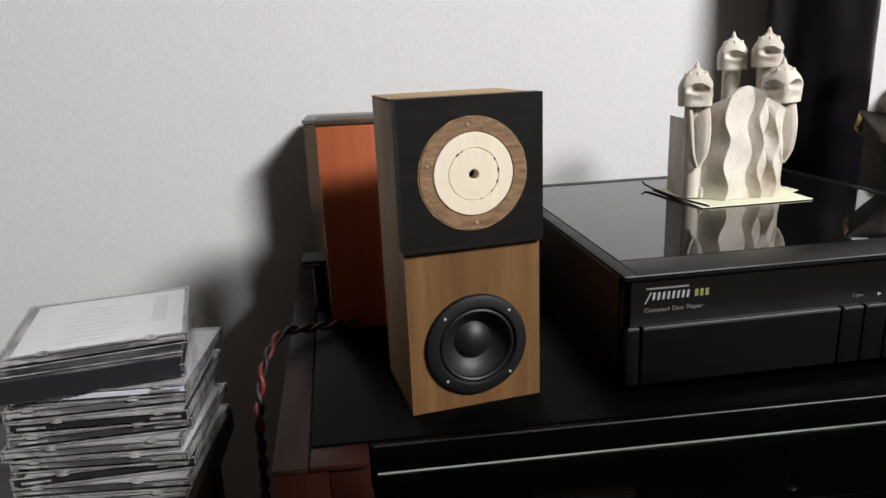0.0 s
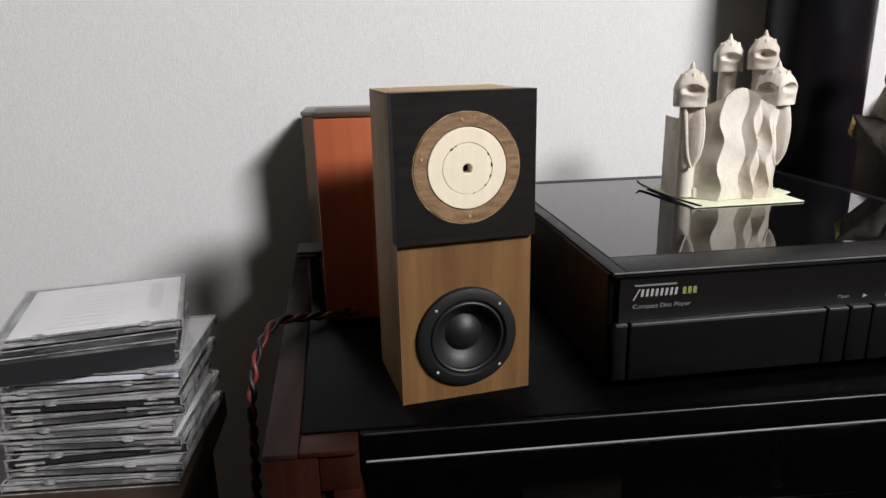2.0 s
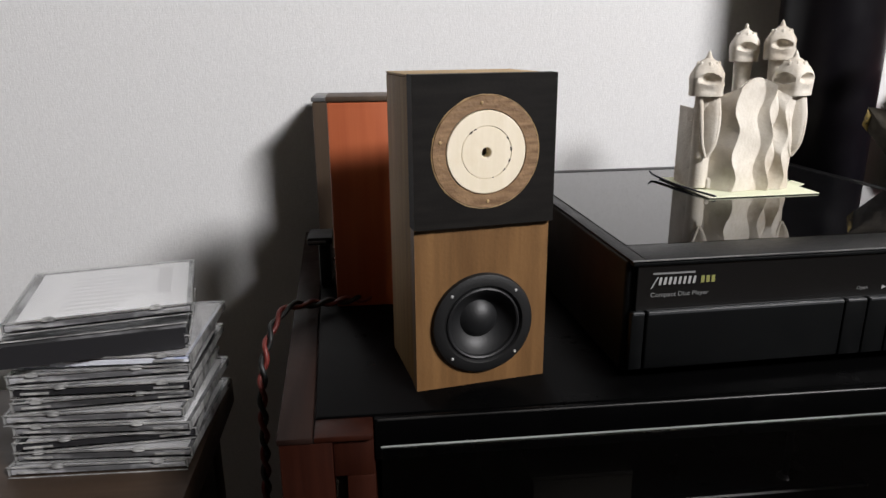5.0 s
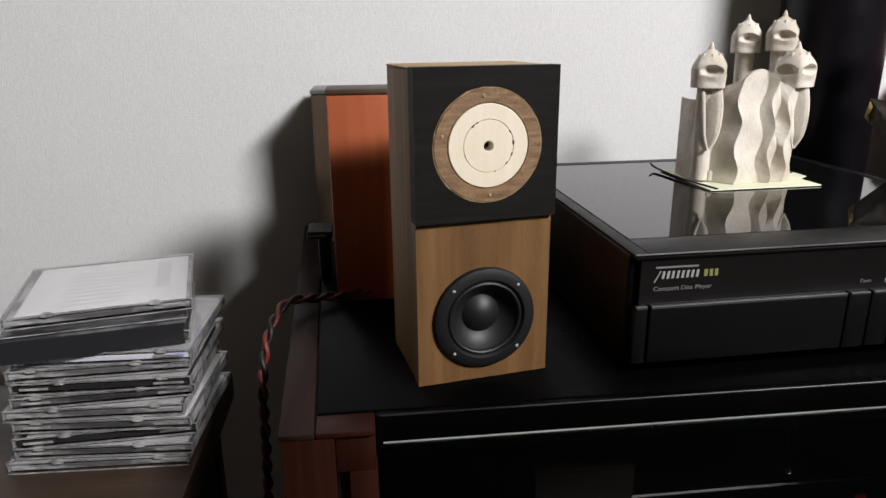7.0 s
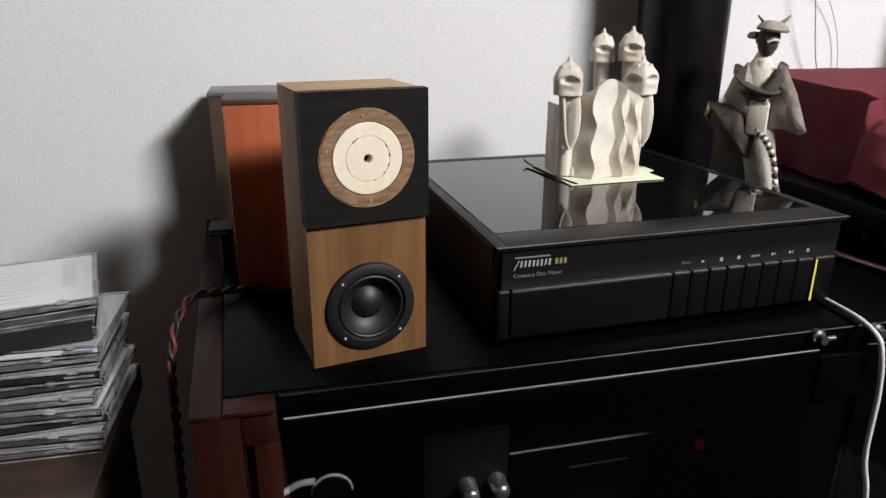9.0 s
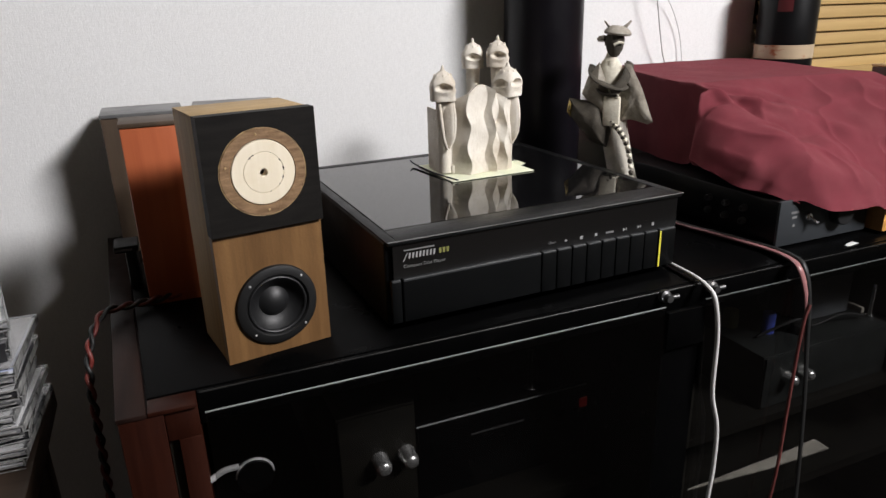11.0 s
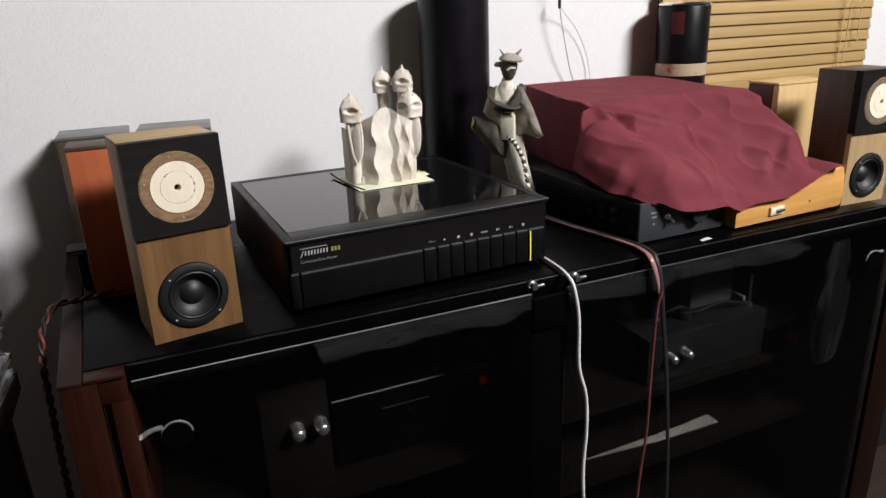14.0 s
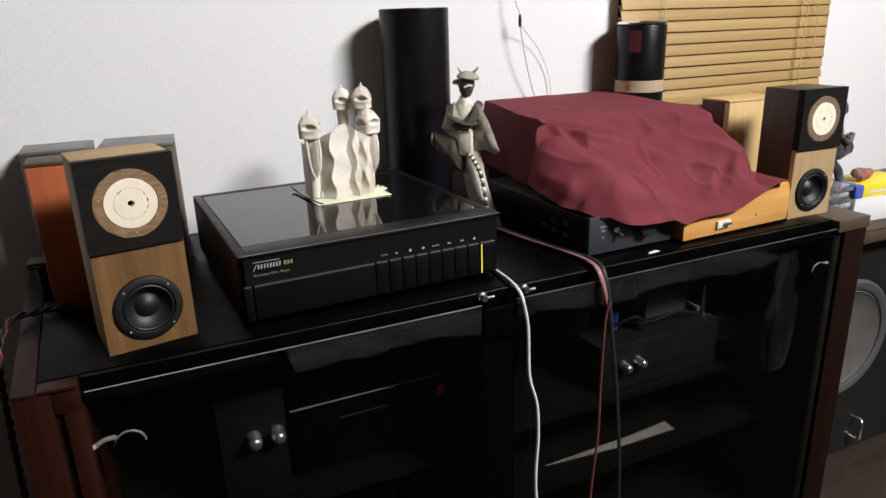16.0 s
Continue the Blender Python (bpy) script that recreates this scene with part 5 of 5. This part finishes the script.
for e in (0, 5):
    rd.faces.new([arcs[0][e][0], arcs[0][e][1], arcs[1][e][1], arcs[1][e][0]])
for i in range(5):
    for e in (0, 1):
        rd.faces.new([arcs[0][i][e], arcs[0][i + 1][e], arcs[1][i + 1][e], arcs[1][i][e]])
part("label", rd, DARKRED, can, "dark red label")

# ---- wooden blind ----
bl = thing("wooden_blind", 1.316, WALL_Y - 0.028, 0.8, 0, "closed tan wooden slatted blind at the window", "blind")
part("bottom_rail", box(-0.302, 0.302, -0.016, 0.016, -0.018, 0.0, 0.003), BLINDWOOD, bl)
slat = bmesh.new()
ns = 8
cs = []
for k in range(ns + 1):
    f = k / ns - 0.5
    cs.append((0.034 * f * math.cos(radians(70)) - 0.0022 * (1 - 4 * f * f), 0.034 * f * math.sin(radians(70))))
loop = cs + [(y + 0.0024 * math.sin(radians(70)), z - 0.0024 * math.cos(radians(70))) for y, z in reversed(cs)]
ends = [[slat.verts.new((sx, y, z)) for y, z in loop] for sx in (-0.302, 0.302)]
for k in range(len(loop)):
    j = (k + 1) % len(loop)
    slat.faces.new([ends[0][k], ends[0][j], ends[1][j], ends[1][k]])
slat.faces.new(ends[0]), slat.faces.new(ends[1][::-1])
first = part("slat", slat, BLINDWOOD, bl, smooth=40)
first.location = (0, 0, 0.012)
for k in range(1, 42):
    o = new("slat", first.data)
    o.parent = bl
    o.location = (random.uniform(-0.001, 0.001), 0, 0.012 + 0.0235 * k)
    o.rotation_euler = (radians(random.uniform(-2, 2)), radians(random.uniform(-0.12, 0.12)), 0)
for x in (-0.2, 0.2):
    for y in (-0.0125, 0.0125):
        part("ladder_cord", sweep([Vector((x, y, -0.005)), Vector((x, y, 1.0))], 0.0011, 6), CORD, bl)
part("pull_cord", sweep([Vector((0.245, -0.019, 0.06)), Vector((0.246, -0.019, 1.0))], 0.0012, 6), CORD, bl)
part("tilt_cord", sweep([Vector((0.205, -0.021, 0.0)), Vector((0.22, -0.02, 1.0))], 0.0012, 6), CORD, bl)
part("head_rail", box(-0.302, 0.302, -0.018, 0.02, 1.0, 1.035, 0.003), BLINDWOOD, bl)

# ---- disc cases on the low table ----
tb = thing("low_table", -0.55, 0.5, 0, 0, "dark brown wooden side table", "table")
TZ = 0.5395
part("tabletop", box(-0.6, 0.402, -0.22, 0.175, TZ - 0.03, TZ, 0.003), TABLEWOOD, tb)
for fx in (-0.57, 0.35):
    for fy in (-0.2, 0.13):
        part("leg", box(fx, fx + 0.035, fy, fy + 0.035, 0, TZ - 0.0302, 0.003), TABLEWOOD, tb)


def jewel_case(x, y, z, rz, tray, booklet, label, tilt=0.0):
    """A clear hinged disc case: lid, base, tray with spine inlay, booklet held by tabs."""
    c = thing("disc_case", x, y, z, rz, label, "disc case", "stack of disc cases")
    if tilt:
        c.matrix_basis = pose(x, y, z, tilt, 0, rz)
    w, d, h = 0.142, 0.124, 0.0102
    part("base", box(-w / 2, w / 2, 0, d, 0.0, 0.0014, 0.0004, 1), CASEPLASTIC, c)
    lid = part("lid", box(-w / 2, w / 2, 0, d, h - 0.0014, h, 0.0004, 1), CASEPLASTIC, c)
    rim = bmesh.new()
    for x0, x1, y0, y1, z0, z1 in ((-w / 2, w / 2, -0.0003, 0.0004, 0.0, 0.0009), (-w / 2, w / 2, -0.0003, 0.0004, h - 0.0009, h), (w / 2 - 0.0012, w / 2, 0.001, d, 0.0016, h - 0.0016),
                                   (-w / 2, -w / 2 + 0.0012, 0.001, d, 0.0016, h - 0.0016), (-w / 2 + 0.002, w / 2 - 0.002, d - 0.0014, d, 0.0016, h - 0.0016), (w / 2 - 0.03, w / 2 - 0.006, 0.0006, 0.0014, 0.0034, 0.0052), (-w / 2 + 0.008, -w / 2 + 0.03, 0.0006, 0.0014, 0.0034, 0.0052)):
        box(x0, x1, y0, y1, z0, z1, bm=rim)
    part("rim", rim, FROST, c)
    part("tray", box(-w / 2 + 0.0018, w / 2 - 0.0018, 0.0022, d - 0.002, 0.0017, 0.0062, 0.0004, 1), tray, c)
    part("booklet", box(-w / 2 + 0.009, w / 2 - 0.005, 0.003, d - 0.003, 0.0068, 0.0078), booklet, c)
    for t in (-0.042, 0.038):
        part("tab", lathe([(0, 0.0022), (0.003, 0.002), (0.0046, 0.001), (0.005, -0.0004)], pose(t + 0.01 * math.sin(z * 900), 0.0022, h - 0.002) @ Matrix.Diagonal((1.15, 0.6, 1.1, 1)), 16), FROST, lid)
    return c


def print_block(parent, z):
    """Plain grey bars in place of the small print on the booklet."""
    for k in range(9):
        part("print_bar", box(-0.035 + 0.002 * (k % 3), 0.012 + 0.006 * (k % 4), 0.018 + 0.0095 * k, 0.0215 + 0.0095 * k, z, z + 0.0002), PALEPRINT, parent)
    part("print_bar", box(0.04, 0.052, 0.04, 0.11, z, z + 0.0002), PALEPRINT, parent)


rng = random.Random(4)
z = TZ
for k in range(11):
    dx, rz, thick = rng.uniform(-0.005, 0.005), 1 + rng.uniform(-3.5, 3.5), 0.0104
    if k in (1, 3):
        dx, rz = 0.002, -3.5
    if k >= 9:
        dx, rz = 0.002 * (k - 8), 10.5 + 1.5 * (k - 9)
    kind = "clear disc case with a white printed booklet" if k == 10 else "black double disc box in the stack" if k == 9 else "scuffed clear disc case in the stack"
    c = jewel_case(-0.222 + dx, 0.512 + 0.0027 * k + 0.004 * (k == 10) + rng.uniform(-0.003, 0.003), z, rz, TRAYDARK if k in (2, 6) else INLAY if k == 8 else TRAYGREY, BOOKLET if k in (10, 7, 5, 3) else BOOKPRINT, kind, 1.2 if k == 10 else 0.0)
    if k == 9:
        part("spine", box(-0.07, 0.067, -0.0012, -0.0005, -0.001, 0.0172, 0.0003, 1), TRAYDARK, c, "broad matt black spine")
        part("black_liner", box(-0.068, 0.068, 0.003, 0.12, 0.0104, 0.0158, 0.0005, 1), TRAYDARK, c)
        part("upper_tray", box(-0.069, 0.069, 0.002, 0.122, 0.016, 0.0205, 0.0005, 1), TRAYGREY, c)
        part("upper_lid", box(-0.071, 0.071, 0, 0.124, 0.0208, 0.0232, 0.0006, 1), CASEPLASTIC, c)
        part("upper_rim", box(-0.071, 0.071, -0.0004, 0.0004, 0.0208, 0.0216), FROST, c)
        thick = 0.0236
    if k == 10:
        print_block(c, 0.00785)
    z += thick


# ---- what stands inside the rack ----
def shelf_box(name, x0, x1, y0, y1, z0, z1, material, label, category):
    e = thing(name, (x0 + x1) / 2, y0, z0, 0, label, category)
    hw = (x1 - x0) / 2
    part("body", box(-hw, hw, 0.003, y1 - y0, 0, z1 - z0, 0.002), material, e)
    part("front_panel", box(-hw + 0.002, hw - 0.002, 0.0, 0.0028, 0.002, z1 - z0 - 0.002, 0.0006), material, e)
    return e


def chrome_knob(parent, x, z, r=0.009, d=0.02):
    part("knob", lathe([(0, d + 0.0025), (r * 0.4, d + 0.0021), (r * 0.75, d + 0.0006), (r * 0.93, d - 0.002), (r, d - 0.005), (r, 0.004), (r * 1.1, 0.002), (r * 1.1, 0), (0, 0)], pose(x, 0, z) @ FACING, 28), KNOBSTEEL, parent, "bright chrome knob")


amp2 = shelf_box("wooden_case", 0.125, 0.212, 0.468, 0.8, 0.376, 0.535, BROWNBOARD, "brown wooden case with two chrome knobs, inside the rack", "audio unit")
chrome_knob(amp2, 0.0, 0.1)
chrome_knob(amp2, 0.03, 0.1)
deck = shelf_box("black_unit", 0.222, 0.46, 0.5, 0.8, 0.376, 0.483, RACKBLACK, "low black unit with silver trim inside the rack", "audio unit")
part("trim", box(-0.118, 0.118, -0.0012, 0.0, 0.1035, 0.1052), INK, deck)
part("red_button", box(0.099, 0.11, -0.003, -0.0003, 0.073, 0.086, 0.001), REDBUTTON, deck, "small red button, given a faint glow")
part("slot", box(-0.05, 0.02, -0.0008, 0.0, 0.075, 0.0765), STEEL, deck)
rod = thing("chrome_rod", 0.378, 0.515, 0.483, 0, "short black rod with a round chrome foot", "rod")
part("foot", lathe([(0, 0), (0.007, 0), (0.008, 0.002), (0.005, 0.005), (0, 0.006)], None, 20), CHROME, rod)
part("stem", lathe([(0.003, 0.006), (0.003, 0.05), (0.0045, 0.052), (0, 0.054)], None, 16), PLASTIC, rod)

board = shelf_box("circuit_unit", 0.72, 0.97, 0.47, 0.74, 0.384, 0.465, SHELFGREY, "bare black unit with knobs and transformer inside the rack", "audio unit")
chrome_knob(board, -0.083, 0.044, 0.008, 0.018)
chrome_knob(board, -0.053, 0.046, 0.008, 0.018)
part("transformer", box(0.012, 0.106, 0.06, 0.15, 0.0812, 0.17, 0.003), TRAFOGREY, board, "grey transformer box")
part("core_plate", box(0.004, 0.114, 0.085, 0.12, 0.0812, 0.15, 0.0015), SHELFGREY, board)
part("valve_post", lathe([(0, 0), (0.006, 0), (0.006, 0.004), (0.003, 0.006), (0.003, 0.055), (0, 0.056)], pose(0.115, 0.03, 0.081), 16), CHROME, board, "upright chrome post")
part("capacitor", lathe([(0, 0), (0.009, 0), (0.009, 0.03), (0.008, 0.032), (0, 0.032)], pose(-0.06, 0.06, 0.081), 20), BOXBLUE, board, "blue capacitor")
part("capacitor", lathe([(0, 0), (0.011, 0), (0.011, 0.024), (0.01, 0.026), (0, 0.026)], pose(-0.092, 0.1, 0.081), 20), OLIVE, board)
part("paper_tag", box(0.117, 0.123, 0.045, 0.075, 0.0812, 0.09, 0.0005, 1), PAPERSHEET, board, "small white paper tag")
part("valve_socket", lathe([(0, 0), (0.012, 0), (0.013, 0.003), (0.013, 0.014), (0.01, 0.016), (0, 0.016)], pose(-0.02, 0.04, 0.081), 24), PLASTIC, board)
part("lead", sweep(smooth_path([(-0.09, 0.05, 0.085), (-0.04, 0.03, 0.11), (0.0, 0.035, 0.09), (0.05, 0.03, 0.1), (0.1, 0.03, 0.088)]), 0.002, 8), BLACKCABLE, board)
adapter = thing("power_adaptor", 1.035, 0.47, 0.384, 0, "black power adaptor with a red plug on the shelf", "adaptor")
part("body", box(-0.04, 0.045, 0.0, 0.1, 0.0, 0.036, 0.004), PLASTIC, adapter)
part("plug", lathe([(0, 0.016), (0.006, 0.016), (0.0075, 0.013), (0.0075, 0), (0, 0)], pose(-0.005, 0, 0.018) @ FACING, 18), REDDOT, adapter, "red plastic plug")
card = thing("blue_leaflet", 1.02, 0.48, 0.42, 14, "folded blue and white leaflet on the power adaptor", "leaflet")
part("sheet", box(-0.03, 0.05, 0, 0.08, 0.0, 0.0012, 0.0004, 1), INLAY, card)
part("folded_half", box(-0.03, 0.046, 0.003, 0.08, 0.0015, 0.0035, 0.0008), INLAY, card)


def film_bag():
    b = bmesh.new()
    rows, n, rings = 26, 36, []
    for j in range(rows + 1):
        v = j / rows
        r = 0.03 + 0.016 * math.sin(v * 3.0) - 0.012 * v
        rings.append([b.verts.new((r * (1 + 0.22 * noise.noise(Vector((math.cos(a) * 2, math.sin(a) * 2, v * 5)))) * math.cos(a), 0.55 * r * math.sin(a), 0.19 * v)) for a in [2 * math.pi * i / n for i in range(n)]])
    for p, q in zip(rings, rings[1:]):
        for i in range(n):
            b.faces.new([p[i], p[(i + 1) % n], q[(i + 1) % n], q[i]])
    b.faces.new(rings[0][::-1]), b.faces.new(rings[-1])
    return b


bag = part("film_bag", film_bag(), GREYPLASTICBAG, None, "", 60)
tagged(bag, "crumpled clear plastic bag hanging inside the rack", "bag")
bag.matrix_basis = pose(1.045, 0.412, 0.384, 0, 0, 12) @ Matrix.Diagonal((1.15, 0.8, 1.12, 1))
sheetp = thing("paper_sheet", 0.76, 0.484, 0.256, 0, "cream paper sheet lying on the rack's shelf", "paper")
part("sheet", prism([(-0.126, 0.015), (0.016, 0.002), (0.141, 0.0), (0.141, 0.026), (0.061, 0.02)], 0.002, pose(0, 0, 0.0023, -90, 0, 0)), PAPERSHEET, sheetp)

# ---- scrap on the rack's top ----
scrap = thing("paper_scrap", 0.742, 0.393, RT, 8, "tiny white paper scrap on the black top", "scrap")
part("chip", prism([(-0.009, 0.0), (0.012, 0.0), (0.006, 0.002), (-0.004, 0.0015)], 0.005), BOXWHITE, scrap)

# ---- beside the rack: big loudspeaker and a low stand ----
fl = thing("floor_loudspeaker", 1.44, 0.53, 0, 0, "black floor loudspeaker with a large grey paper cone", "loudspeaker")
part("cabinet", box(-0.22, 0.3, 0.012, 0.32, 0.0, 0.53, 0.004), BLACKBOARD, fl)
part("baffle", holed_board(-0.22, 0.3, 0.0, 0.53, 0.0, 0.0118, -0.03, 0.3, 0.118), BLACKBOARD, fl)
wq = pose(-0.03, 0, 0.3) @ FACING
wo = part("woofer_ring", lathe([(0.112, -0.002), (0.113, 0.005), (0.118, 0.008), (0.13, 0.008), (0.134, 0.005), (0.135, -0.0005)], wq, 72), METALGREY, fl, "grey metal driver ring")
part("cone", lathe([(0.1125, 0.0), (0.108, 0.004), (0.103, 0.0), (0.06, -0.006), (0.036, -0.009)], wq, 72), CONEGREY, wo, "large grey paper cone")
part("dust_cap", lathe([(0, 0.002), (0.015, 0.0), (0.03, -0.006), (0.037, -0.0095)], wq, 48), CONEGREY, wo)
hb = smooth_path([(0.05, 0.0, 0.085), (0.05, -0.02, 0.085), (0.045, -0.026, 0.07), (0.045, -0.026, 0.05), (0.05, -0.02, 0.035), (0.05, 0.0, 0.035)], 6)
part("handle", sweep(hb, 0.0035, 10), CHROME, fl, "chrome pull handle")
part("grille_bolt", lathe([(0, 0.004), (0.005, 0.003), (0.006, 0)], pose(0.2, 0, 0.06) @ FACING, 12), CHROME, fl)
st = thing("side_stand", 1.45, 0.49, 0.53, 0, "dark brown board on the loudspeaker", "board")
part("top_board", box(-0.16, 0.5, 0, 0.34, 0, 0.03, 0.003), TABLEWOOD, st)
part("edge_strip", box(-0.16, 0.5, -0.004, -0.0003, 0.004, 0.026, 0.001), DARKBROWN, st)
SZ = 0.56
wb = thing("white_carton", 1.445, 0.53, SZ, -4, "small white cardboard carton", "carton")
part("body", box(-0.065, 0.1, 0, 0.09, 0, 0.048, 0.0015), BOXWHITE, wb)
part("flap", box(-0.064, 0.099, 0.0005, 0.0895, 0.0485, 0.0495), BOXWHITE, wb)
yb = thing("yellow_carton", 1.45, 0.535, SZ + 0.05, -3, "flat yellow and blue cardboard carton", "carton")
part("body", box(-0.045, 0.1, 0, 0.08, 0, 0.026, 0.001), BOXYELLOW, yb)
part("end_panel", box(-0.068, -0.0455, -0.0005, 0.0805, 0, 0.0262, 0.001), BOXBLUE, yb, "blue printed end")
part("print_bar", box(-0.03, 0.06, -0.0006, -0.0001, 0.008, 0.013), INLAY, yb)
for k in range(7):
    e = thing("disc_case", 1.335 + 0.004 * math.sin(k * 2.3), 0.545, SZ + 0.0112 * k, 3 * math.sin(k * 1.7), "clear disc case in the stack beside the cartons", "disc case", "second stack of disc cases")
    part("shell", box(-0.045, 0.045, 0, 0.12, 0.0, 0.0102, 0.0008), FROST if k % 2 else TRAYGREY, e)
    part("lid", box(-0.045, 0.045, -0.0006, 0.1202, 0.0103, 0.011, 0.0002, 1), CASEPLASTIC, e)


def bronze_figure():
    """A dark slender standing figurine, kept to plain turned and bent shapes."""
    b = bmesh.new()
    sweep(smooth_path([(0.03, 0, 0.0), (0.02, 0, 0.02), (0.004, 0, 0.034), (-0.01, 0, 0.05)], 6), lambda t: 0.008 + 0.002 * t, 12, b)
    sweep(smooth_path([(-0.004, 0.01, 0.0), (-0.01, 0.01, 0.025), (-0.008, 0.005, 0.05)], 6), 0.008, 12, b)
    lathe([(0, 0.045), (0.018, 0.046), (0.021, 0.058), (0.017, 0.08), (0.014, 0.1), (0.011, 0.115), (0.005, 0.122), (0, 0.123)], pose(-0.002, 0, 0), 24, b)
    sweep(smooth_path([(-0.008, -0.008, 0.108), (-0.004, -0.018, 0.088), (0.012, -0.02, 0.078), (0.022, -0.018, 0.094)], 6), 0.0055, 10, b)
    prism([(0.004, 0.05), (0.028, 0.058), (0.03, 0.068), (0.014, 0.094), (0.008, 0.09)], 0.008, pose(0, -0.02, 0), b)
    lathe([(0, 0.12), (0.006, 0.122), (0.01, 0.131), (0.0095, 0.141), (0.005, 0.147), (0, 0.148)], pose(0.004, 0, 0), 20, b)
    sweep(smooth_path([(0.016, 0.0, 0.132), (0.012, 0.0, 0.146), (-0.002, 0.0, 0.15), (-0.012, 0.0, 0.14)], 6), 0.0062, 10, b)
    return b


bf = part("bronze_figure", bronze_figure(), BRONZE, None, "", 40)
bf.matrix_basis = pose(1.37, 0.59, SZ + 0.0785, 0, 0, 0) @ Matrix.Diagonal((1.05, 1, 1.05, 1))
tagged(bf, "dark metal figurine standing on the disc cases", "figurine")


def rust_heap():
    b = bmesh.new()
    g = random.Random(9)
    for _ in range(9):
        m = pose(g.uniform(-0.03, 0.04), g.uniform(-0.01, 0.02), g.uniform(0.004, 0.014), g.uniform(0, 90), g.uniform(0, 90), 0)
        lathe([(0, -0.01), (0.007, -0.007), (0.01, 0), (0.006, 0.008), (0, 0.011)], m, 10, b)
    zmin = min(v.co.z for v in b.verts)
    for v in b.verts:
        v.co.z -= zmin
    return b


rh = part("orange_toy", rust_heap(), REDORANGE, None, "", 40)
rh.matrix_basis = pose(1.445, 0.565, SZ + 0.0765, 0, 0, 0)
tagged(rh, "small rust-orange and grey ornament on the yellow carton", "ornament")
